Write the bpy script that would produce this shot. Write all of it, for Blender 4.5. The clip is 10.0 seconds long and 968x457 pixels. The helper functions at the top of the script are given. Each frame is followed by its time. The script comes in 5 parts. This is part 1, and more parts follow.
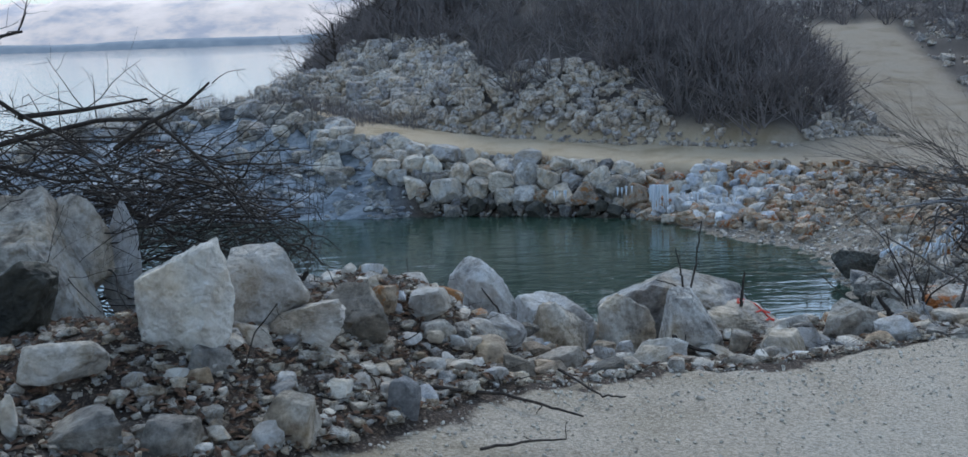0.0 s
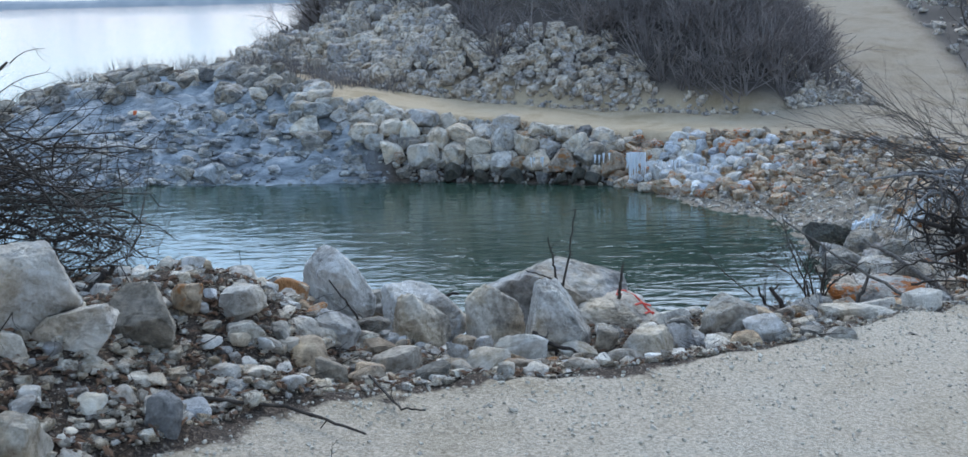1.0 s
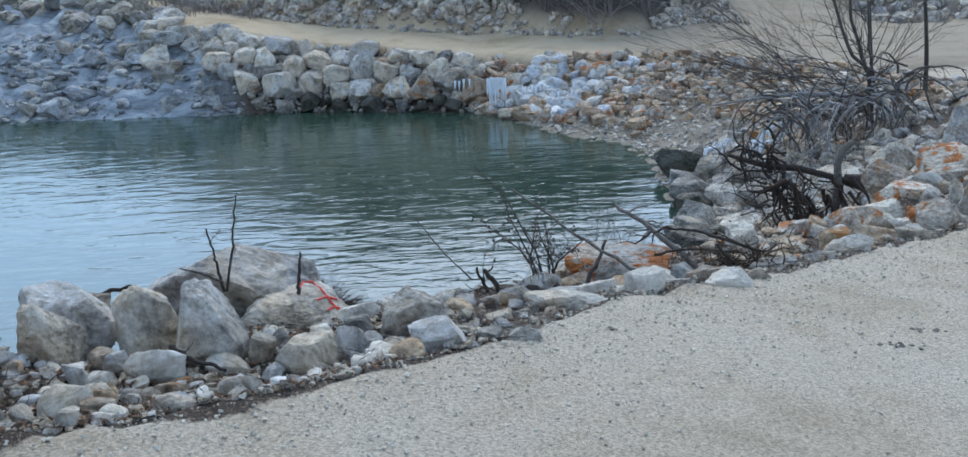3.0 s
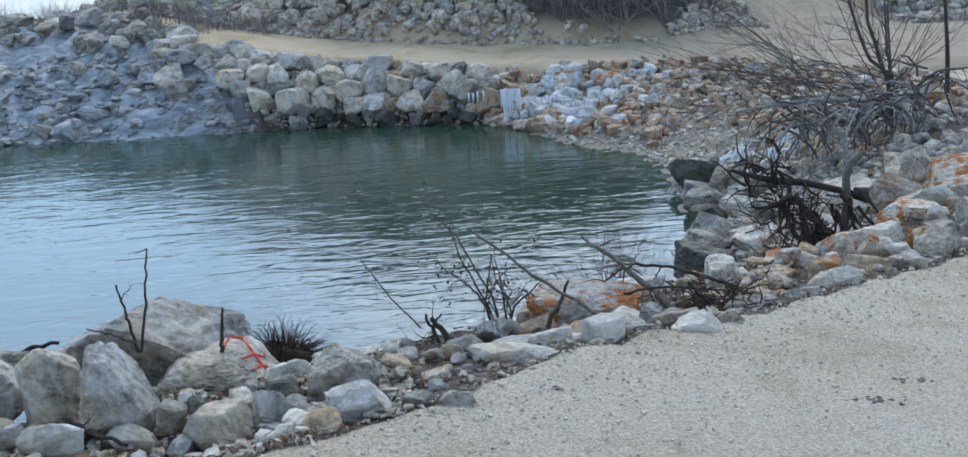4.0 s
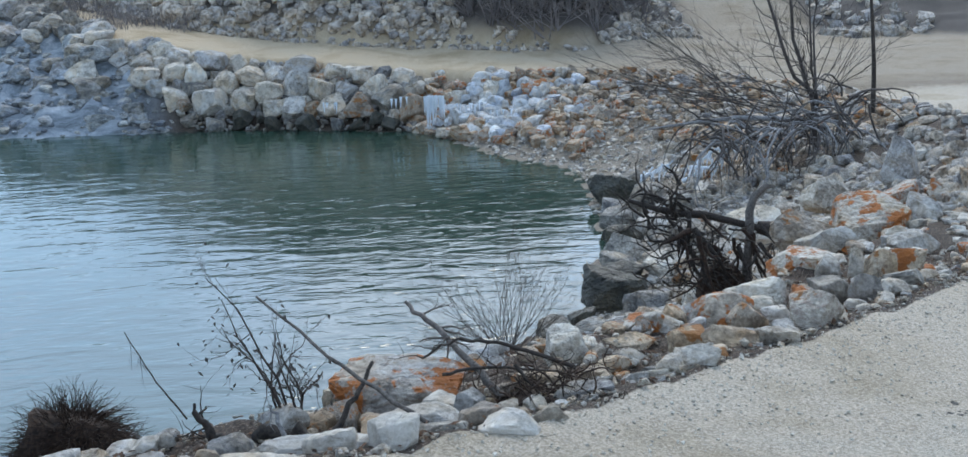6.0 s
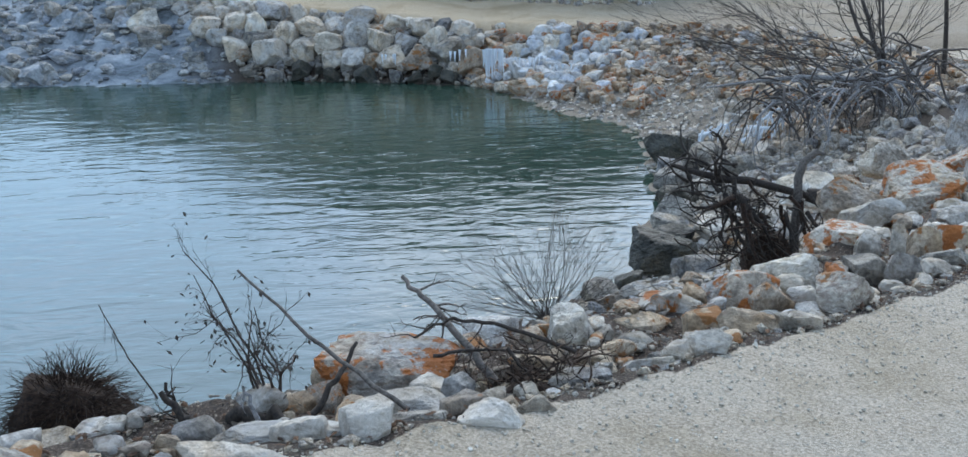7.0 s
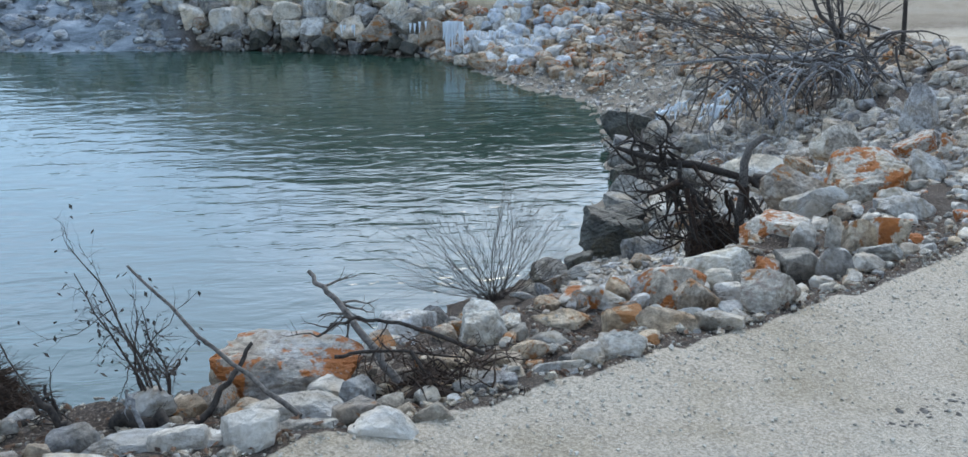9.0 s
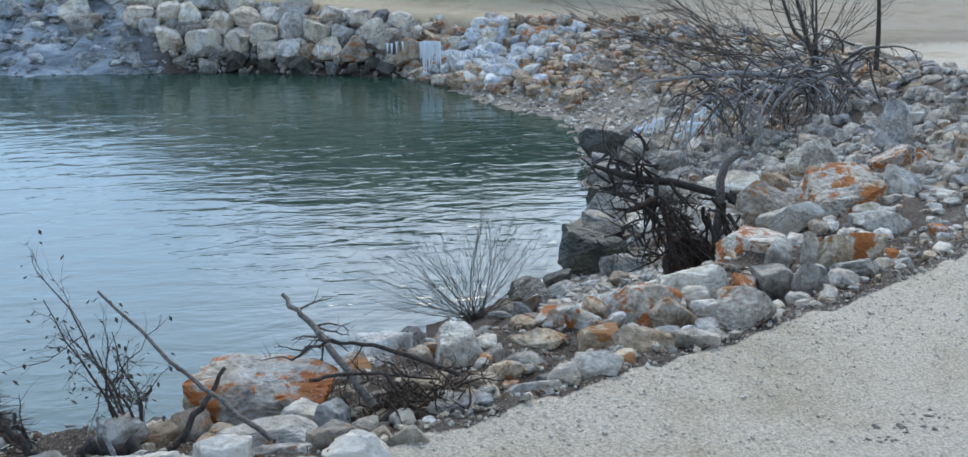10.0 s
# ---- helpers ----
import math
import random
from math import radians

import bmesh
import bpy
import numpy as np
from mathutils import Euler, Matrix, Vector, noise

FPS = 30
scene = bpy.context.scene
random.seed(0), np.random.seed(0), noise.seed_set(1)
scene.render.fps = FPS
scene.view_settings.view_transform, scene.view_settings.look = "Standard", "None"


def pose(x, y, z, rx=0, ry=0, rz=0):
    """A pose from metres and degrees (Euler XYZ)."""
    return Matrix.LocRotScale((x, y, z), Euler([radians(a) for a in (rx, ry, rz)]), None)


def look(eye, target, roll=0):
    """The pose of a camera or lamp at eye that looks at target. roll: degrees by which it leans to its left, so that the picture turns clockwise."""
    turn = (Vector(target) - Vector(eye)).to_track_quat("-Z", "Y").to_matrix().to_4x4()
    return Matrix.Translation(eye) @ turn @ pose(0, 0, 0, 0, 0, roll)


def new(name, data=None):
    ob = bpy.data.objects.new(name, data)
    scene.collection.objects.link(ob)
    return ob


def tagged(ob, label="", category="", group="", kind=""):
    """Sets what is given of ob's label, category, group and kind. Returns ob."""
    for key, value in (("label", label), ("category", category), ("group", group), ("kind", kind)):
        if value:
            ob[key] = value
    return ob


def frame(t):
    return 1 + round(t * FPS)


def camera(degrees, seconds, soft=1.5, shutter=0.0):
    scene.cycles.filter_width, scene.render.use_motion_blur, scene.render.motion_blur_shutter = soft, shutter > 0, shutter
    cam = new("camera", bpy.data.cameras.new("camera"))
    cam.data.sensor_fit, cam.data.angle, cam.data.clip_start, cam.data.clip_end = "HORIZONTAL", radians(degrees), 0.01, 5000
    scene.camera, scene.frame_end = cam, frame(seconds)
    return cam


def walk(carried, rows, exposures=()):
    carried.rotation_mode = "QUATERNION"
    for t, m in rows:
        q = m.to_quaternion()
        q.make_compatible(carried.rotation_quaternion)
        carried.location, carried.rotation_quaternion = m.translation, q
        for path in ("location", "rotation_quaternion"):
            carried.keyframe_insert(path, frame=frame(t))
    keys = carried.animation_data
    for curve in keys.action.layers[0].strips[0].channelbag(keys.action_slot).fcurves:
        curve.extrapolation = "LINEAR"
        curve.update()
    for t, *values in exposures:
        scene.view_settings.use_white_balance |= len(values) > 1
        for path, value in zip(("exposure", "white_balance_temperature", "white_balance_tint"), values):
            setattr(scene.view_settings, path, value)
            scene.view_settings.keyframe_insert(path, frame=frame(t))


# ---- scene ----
cam = camera(43.0, 10.0)
PATH = [
    (0, (0.004, -0.003, 1.802), (0.003, 1.973, 1.49), -2.1),
    (0.5, (0.347, 0.157, 1.835), (0.33, 2.133, 1.526), -2.0),
    (1, (0.651, 0.321, 1.848), (0.648, 2.286, 1.475), -1.5),
    (1.5, (0.962, 0.504, 1.899), (1.02, 2.458, 1.476), -1.7),
    (2, (1.272, 0.634, 1.94), (1.358, 2.588, 1.52), -2.0),
    (2.5, (1.49, 0.853, 1.911), (1.6, 2.775, 1.367), -2.1),
    (3, (1.679, 1.057, 1.951), (1.832, 2.985, 1.444), -2.1),
    (4.3, (2.181, 1.59, 1.983), (2.276, 3.526, 1.49), -3.9),
    (4.5, (2.236, 1.651, 1.994), (2.339, 3.585, 1.496), -3.7),
    (5, (2.416, 1.829, 2.031), (2.537, 3.764, 1.543), -3.3),
    (5.2, (2.474, 1.903, 2.018), (2.649, 3.834, 1.528), -2.7),
    (6.3, (2.85, 2.406, 2.021), (3.032, 4.334, 1.519), -1.6),
    (6.5, (2.914, 2.442, 2.032), (3.022, 4.374, 1.525), -2.1),
    (7, (3.055, 2.58, 2.024), (3.131, 4.495, 1.453), -1.6),
    (7.5, (3.186, 2.676, 2.042), (3.284, 4.579, 1.434), -1.4),
    (8, (3.275, 2.738, 2.056), (3.377, 4.635, 1.43), -0.5),
    (8.5, (3.294, 2.774, 2.056), (3.4, 4.672, 1.435), -0.5),
    (9, (3.297, 2.784, 2.056), (3.424, 4.683, 1.438), -0.4),
    (9.5, (3.319, 2.785, 2.047), (3.495, 4.678, 1.428), -0.5),
    (10, (3.322, 2.8, 2.057), (3.482, 4.705, 1.468), -0.8),
]
walk(cam, [(t, look(eye, target, roll)) for t, eye, target, roll in PATH],
     [(0, .54, 6600, 5.5), (.5, .76, 6650, 5.5), (1, 1.05, 6700, 5.5), (3, 1.04, 6850, 5.5), (10, 1.13, 7000, 5.5)])

# ---- light ----
world = bpy.data.worlds.new("sky")
scene.world = world
world.use_nodes = True
wn = world.node_tree.nodes
sky = wn.new("ShaderNodeTexSky")
sky.sky_type = "NISHITA"
sky.sun_disc = False
sky.sun_elevation, sky.sun_rotation = radians(39), radians(8)
sky.altitude, sky.air_density, sky.dust_density, sky.ozone_density = 500, 1.0, .65, 1.7
wlink = world.node_tree.links.new
where, cloud_map, cloud, cloud_tone, veil = wn.new("ShaderNodeTexCoord"), wn.new("ShaderNodeMapping"), wn.new("ShaderNodeTexNoise"), wn.new("ShaderNodeValToRGB"), wn.new("ShaderNodeMix")
cloud_map.inputs["Scale"].default_value, cloud_map.inputs["Location"].default_value = (1, 1, 2.4), (8.22, 10.55, 5.19)
cloud.inputs["Scale"].default_value, cloud.inputs["Detail"].default_value, cloud.inputs["Roughness"].default_value = 2.6, 5, .5
for stop, (place, tone) in zip((*cloud_tone.color_ramp.elements, cloud_tone.color_ramp.elements.new(.5)), ((.40, (.25, .40, .64)), (.61, (2.9, 2.55, 2.15)), (.55, (.43, .58, .87)))):
    stop.position, stop.color = place, (*tone, 1)
veil.data_type, veil.inputs[0].default_value = "RGBA", .7
level = wn.new("ShaderNodeVectorMath")
level.operation = "SCALE"
# thin cloud: dim over the mountains, brightest half-way up, blue again overhead
height, rise, gain = wn.new("ShaderNodeSeparateXYZ"), wn.new("ShaderNodeValToRGB"), wn.new("ShaderNodeMath")
for stop, (place, tone) in zip((*rise.color_ramp.elements, *(rise.color_ramp.elements.new(.5) for _ in range(3))), ((0, .25), (.165, .28), (.24, .98), (.5, .86), (1, .45))):
    stop.position, stop.color = place, (tone, tone, tone, 1)
gain.operation, gain.inputs[1].default_value = "MULTIPLY", 13.0
wlink(where.outputs["Generated"], height.inputs[0])
wlink(height.outputs["Z"], rise.inputs[0])
# the sun stands behind the cloud in the north: that half of the sky is the brighter one
glow, both = wn.new("ShaderNodeMapRange"), wn.new("ShaderNodeMath")
glow.interpolation_type, both.operation = "SMOOTHSTEP", "MULTIPLY"
for socket, value in zip(("From Min", "From Max", "To Min", "To Max"), (-.5, .8, .55, 1)):
    glow.inputs[socket].default_value = value
wlink(height.outputs["Y"], glow.inputs["Value"])
wlink(rise.outputs[0], both.inputs[0])
wlink(glow.outputs[0], both.inputs[1])
wlink(both.outputs[0], gain.inputs[0])
wlink(gain.outputs[0], level.inputs["Scale"])
wlink(where.outputs["Generated"], cloud_map.inputs[0])
wlink(cloud_map.outputs[0], cloud.inputs["Vector"])
wlink(cloud.outputs[0], cloud_tone.inputs[0])
wlink(cloud_tone.outputs[0], level.inputs[0])
wlink(sky.outputs[0], veil.inputs[6])
wlink(level.outputs[0], veil.inputs[7])
wlink(veil.outputs[2], wn["Background"].inputs[0])
wn["Background"].inputs[1].default_value = 0.15
sun = new("sun", bpy.data.lights.new("sun", "SUN"))
sun.data.energy, sun.data.angle, sun.data.color = .8, radians(25), (1.0, .95, .88)
sun.matrix_world = look((0, 0, 0), (-math.sin(radians(8)) * math.cos(radians(39)), -math.cos(radians(8)) * math.cos(radians(39)), -math.sin(radians(39))))

# ---- materials ----
def material(name, rough=.85, bump=.3, ior=1.45):
    """A node material: returns it, its nodes, a linking function and its shader."""
    m = bpy.data.materials.new(name)
    m.use_nodes = True
    n = m.node_tree.nodes
    b = n["Principled BSDF"]
    b.inputs["Roughness"].default_value = rough
    b.inputs["IOR"].default_value = ior
    return m, n, m.node_tree.links.new, b


def texture(n, link, kind="noise", scale=5.0, detail=6.0, rough=.6, coord="Object", stretch=(1, 1, 1), distort=0.0, feature="F1", shift=None):
    """A noise or cell texture in metres; returns its node."""
    c, mp = n.new("ShaderNodeTexCoord"), n.new("ShaderNodeMapping")
    mp.inputs["Scale"].default_value = stretch
    if coord == "World":
        c = n.new("ShaderNodeNewGeometry")
        link(c.outputs["Position"], mp.inputs["Vector"])
    else:
        link(c.outputs[coord], mp.inputs["Vector"])
    if shift is not None:
        link(shift, mp.inputs["Location"])
    if kind == "noise":
        t = n.new("ShaderNodeTexNoise")
        t.inputs["Detail"].default_value, t.inputs["Roughness"].default_value, t.inputs["Distortion"].default_value = detail, rough, distort
    else:
        t = n.new("ShaderNodeTexVoronoi")
        t.feature = feature
    t.inputs["Scale"].default_value = scale
    link(mp.outputs[0], t.inputs["Vector"])
    return t


def ramp(n, link, source, stops):
    """A colour ramp of (place, colour) stops."""
    r = n.new("ShaderNodeValToRGB")
    e = r.color_ramp.elements
    while len(e) < len(stops):
        e.new(.5)
    for el, (p, c) in zip(e, stops):
        el.position, el.color = p, (*(c if not isinstance(c, (int, float)) else (c, c, c)), 1)
    link(source, r.inputs[0])
    return r.outputs[0]


def mix(n, link, how, fac, a, b):
    """Mixes two colours; fac, a and b are sockets or values."""
    m = n.new("ShaderNodeMix")
    m.data_type, m.blend_type = "RGBA", how
    for k, v in ((0, fac), (6, a), (7, b)):
        if hasattr(v, "links"):
            link(v, m.inputs[k])
        else:
            m.inputs[k].default_value = v if isinstance(v, (int, float)) else (*v, 1)
    return m.outputs[2]


def relief(n, link, b, height, strength=.4, distance=.02, below=None):
    """Bump on a shader; below: a bump's normal under it."""
    k = n.new("ShaderNodeBump")
    k.inputs["Strength"].default_value, k.inputs["Distance"].default_value = strength, distance
    link(height, k.inputs["Height"])
    if below is not None:
        link(below, k.inputs["Normal"])
    link(k.outputs[0], b.inputs["Normal"])
    return k.outputs[0]


def rock_material(name, dark, mid, light, stain=(.36, .17, .06), stains=.0, wet=.8, scale=1.0):
    """Weathered limestone: three tones, veins, lichen specks, iron stains, and a tone of its own for every stone."""
    m, n, link, b = material(name, wet)
    info = n.new("ShaderNodeObjectInfo")
    isle = n.new("ShaderNodeNewGeometry")
    own = n.new("ShaderNodeMath")
    own.operation = "ADD"
    link(info.outputs["Random"], own.inputs[0])
    link(isle.outputs["Random Per Island"], own.inputs[1])
    jump = n.new("ShaderNodeVectorMath")
    jump.operation = "SCALE"
    jump.inputs[0].default_value = (37, 91, 53)
    link(own.outputs[0], jump.inputs["Scale"])
    big = texture(n, link, scale=3.6 * scale, detail=6, coord="Object", shift=jump.outputs[0], distort=.6)
    fine = texture(n, link, scale=26 * scale, detail=8, rough=.7, coord="Object", shift=jump.outputs[0])
    c = ramp(n, link, big.outputs[0], [(.32, dark), (.44, mid), (.58, light)])
    c = mix(n, link, "OVERLAY", .85, c, ramp(n, link, fine.outputs[0], [(.3, .12), (.5, .5), (.7, .85)]))
    speck = texture(n, link, scale=11 * scale, detail=9, rough=.8, coord="Object", shift=jump.outputs[0], distort=.4)
    c = mix(n, link, "MULTIPLY", ramp(n, link, speck.outputs[0], [(.54, 0), (.64, .6)]), c, (.52, .50, .48))
    tone = n.new("ShaderNodeMath")
    tone.operation = "FRACT"
    link(own.outputs[0], tone.inputs[0])
    c = mix(n, link, "MULTIPLY", 1.0, c, ramp(n, link, tone.outputs[0], [(0, (.55, .56, .60)), (.25, (.95, .95, .96)), (.5, (.98, .89, .78)), (.7, (.70, .69, .68)), (.85, (1.0, .95, .88)), (1, (1.15, 1.12, 1.06))]))
    cream = texture(n, link, scale=2.1 * scale, detail=5, rough=.55, coord="Object", shift=jump.outputs[0], distort=1.0)
    c = mix(n, link, "MULTIPLY", ramp(n, link, cream.outputs[0], [(.48, 0), (.60, .6)]), c, (1.0, .85, .66))
    pit = texture(n, link, kind="cells", scale=9 * scale, coord="Object", shift=jump.outputs[0])
    c = mix(n, link, "MULTIPLY", .5, c, ramp(n, link, pit.outputs["Distance"], [(.0, .4), (.12, 1.0)]))
    grime = texture(n, link, scale=1.7 * scale, detail=7, rough=.68, coord="Object", shift=jump.outputs[0], distort=.8)
    c = mix(n, link, "MULTIPLY", ramp(n, link, grime.outputs[0], [(.52, 0), (.64, .7)]), c, (.52, .50, .49))
    if stains:
        spot = texture(n, link, scale=4.2 * scale, detail=8, rough=.72, coord="Object", shift=jump.outputs[0])
        c = mix(n, link, "MIX", ramp(n, link, spot.outputs[0], [(1 - stains - .015, 0), (1 - stains + .02, .95)]), c, mix(n, link, "MIX", fine.outputs[0], stain, tuple(v * .45 for v in stain)))
    link(c, b.inputs["Base Color"])
    crack = texture(n, link, kind="cells", scale=2.6 * scale, coord="Object", shift=jump.outputs[0], feature="DISTANCE_TO_EDGE")
    low = relief(n, link, b, big.outputs[0], .9, .06)
    low = relief(n, link, b, speck.outputs[0], .7, .03, low)
    low = relief(n, link, b, ramp(n, link, crack.outputs["Distance"], [(0, 0), (.035, 1)]), .35, .02, low)
    relief(n, link, b, fine.outputs[0], .7, .016, low)
    return m


def plain_material(name, a, c, rough=.85, scale=12.0, bump=.4, distance=.006, stretch=(1, 1, 1), coord="Object"):
    """Two tones mottled at two scales, with bump."""
    m, n, link, b = material(name, rough)
    t = texture(n, link, scale=scale, detail=7, coord=coord, stretch=stretch)
    t2 = texture(n, link, scale=scale * .17, detail=3, coord=coord)
    col = mix(n, link, "MIX", ramp(n, link, t.outputs[0], [(.35, 0), (.65, 1)]), a, c)
    col = mix(n, link, "OVERLAY", .5, col, ramp(n, link, t2.outputs[0], [(.3, .3), (.7, .7)]))
    link(col, b.inputs["Base Color"])
    relief(n, link, b, t.outputs[0], bump, distance)
    return m


LIMESTONE = rock_material("limestone", (.26, .24, .215), (.48, .45, .41), (.68, .65, .60))
PALE_STONE = rock_material("pale_limestone", (.40, .38, .35), (.65, .62, .58), (.82, .80, .76))
GREY_STONE = rock_material("grey_limestone", (.11, .11, .108), (.25, .24, .225), (.42, .40, .37))
RUSTY_STONE = rock_material("rust_stained_limestone", (.30, .26, .22), (.50, .45, .39), (.66, .61, .54), (.54, .16, .025), .485)
TAN_STONE = rock_material("tan_limestone", (.20, .15, .105), (.40, .32, .24), (.55, .47, .38), (.46, .19, .055), .44)
# wet stone of the waterline; one near-bank boulder uses its dark colour as shadow
WET_AND_SHADOW_STONE = rock_material("dark_wet_and_shadow_stone", (.018, .020, .017), (.045, .046, .038), (.10, .098, .08), wet=.55)
# mist over the far rock face is put into this stone's blue-grey
MIST_TINT_STONE = rock_material("mist_tinted_rock_face", (.16, .18, .20), (.30, .325, .35), (.50, .525, .55))
FROSTED_STONE = rock_material("frosted_stone", (.38, .41, .46), (.60, .65, .71), (.78, .82, .87))
BARK = plain_material("dark_bark", (.020, .016, .014), (.07, .055, .045), .9, 60, .6, .004)
SHRUB_BARK = plain_material("shrub_bark", (.05, .042, .038), (.14, .12, .108), .9, 40, .4, .003)
GREY_BARK = plain_material("grey_bark", (.12, .115, .115), (.40, .385, .375), .85, 60, .6, .004)
TWIG = plain_material("brown_twig", (.035, .026, .022), (.09, .07, .06), .9, 40, .4, .003)
STEM_BARK = plain_material("grey_brown_bark", (.07, .06, .052), (.20, .175, .155), .9, 60, .5, .004)
HAZE_TWIG = plain_material("winter_scrub", (.13, .115, .115), (.27, .235, .22), .95, 2.0, .2, .003, coord="World")
ROOT = plain_material("brown_root", (.02, .013, .010), (.075, .045, .03), .95, 50, .5, .003)
# ---- lie of the land ----
WATER_Z = -3.11
# inner edge of the gravel road, which loops round the pond
EDGE = np.array([(-9, -4.5), (-5, -1.2), (-2.5, .9), (-1.1, 2.4), (-.39, 3.3), (.05, 4.0), (.7, 4.4), (1.3, 4.75), (2.0, 5.3), (2.7, 6.05),
                 (3.5, 6.5), (4.1, 7.0), (4.7, 7.45), (5.4, 8.05), (6.3, 8.9), (7.4, 10.2), (8.9, 12.5), (10.6, 15.5),
                 (12.2, 19), (13.2, 23), (13, 27), (11.2, 30.5), (8.9, 32), (6, 33.2), (4.3, 34), (1.5, 34.8),
                 (-2, 36), (-4.2, 37.5), (-6.6, 41), (-9, 43), (-12, 43), (-16, 42), (-24, 41), (-40, 40)], float)
SHORE = np.array([(-40, 12), (-14, 11.5), (-6, 11), (-2, 11.5), (0, 12.2), (2, 13.8), (3.3, 15.2), (4.5, 16.3), (5.7, 17.4), (6.0, 19.1),
                  (6.7, 20.9), (6.75, 23), (7.1, 24.7), (6.9, 26.8), (5.8, 28.1), (4.9, 30.6), (4.1, 32), (1.2, 33),
                  (-.7, 33.5), (-2, 33.6), (-5.3, 33.8), (-8.6, 34.2), (-12, 33), (-20, 33), (-40, 33)], float)


def away(x, y, line):
    """The distance of points from a broken line."""
    best = np.full(np.shape(x), 1e9)
    for (ax, ay), (bx, by) in zip(line[:-1], line[1:]):
        ux, uy = bx - ax, by - ay
        t = np.clip(((x - ax) * ux + (y - ay) * uy) / (ux * ux + uy * uy), 0, 1)
        best = np.minimum(best, np.hypot(x - ax - t * ux, y - ay - t * uy))
    return best


def within(x, y, line):
    """Whether points lie inside the closed outline."""
    inside = np.zeros(np.shape(x), bool)
    for (ax, ay), (bx, by) in zip(line, np.roll(line, -1, 0)):
        cross = (ay > y) != (by > y)
        with np.errstate(divide="ignore", invalid="ignore"):
            inside ^= cross & (x < (bx - ax) * (y - ay) / (by - ay + 1e-12) + ax)
    return inside


def ease(v):
    v = np.clip(v, 0, 1)
    return v * v * (3 - 2 * v)


def rough(x, y, seed=0.0):
    """Soft bumps of about one unit's size, between -1 and 1."""
    s = np.zeros(np.shape(x))
    for k, (f, a) in enumerate(((1.0, .5), (2.1, .28), (4.3, .16), (8.7, .09))):
        p = seed * 1.7 + k * 2.3
        s = s + a * np.sin(f * (x * 1.31 + y * .73) + p + 1.7 * np.sin(f * (y * .91 - x * .4) + p)) * np.cos(f * (y * 1.17 - x * .57) + 2.1 * p + np.sin(f * x * .8))
    return s


def road_z(x, y):
    near = .641 - .111 * np.clip(x, -6, 9) - .0065 * y
    near = near - .35 * ease((2.6 - y) / 3.0)
    far = np.interp(x, (-40, -24, -15.7, -12.1, -9.8, -6.6, -4.2, -1.9, .26, 2.7, 4.3, 9), (-3.6, -2.6, -1.6, -.55, -.52, -.42, -.92, -1.22, -1.54, -1.69, -1.85, -1.87))
    return near + (far - near) * ease((y - 7) / 22)


def TRACK(x):
    """Width of the far track."""
    return np.interp(x, (-7, -5, -3, 0, 3, 5, 7, 9, 11, 14, 30), (.9, 2.0, 2.6, 3.1, 2.9, 3.2, 2.9, 3.3, 5.2, 8.5, 13))


def top(x, y):
    """Height of the ground with its small unevenness and the stones thrown up along the road."""
    z, road, hill, _ = land(x, y)
    z = z + road * .005 * rough(x * 6, y * 6, 2) * ease((y - 1) / 2) + (1 - road) * .03 * rough(x * 7, y * 7, 4) * (hill < .5)
    return z + np.exp(-(away(x, y, EDGE) / .16) ** 2) * ease((14 - y) / 4) * (.008 + .02 * rough(x * 9, y * 9, 7))


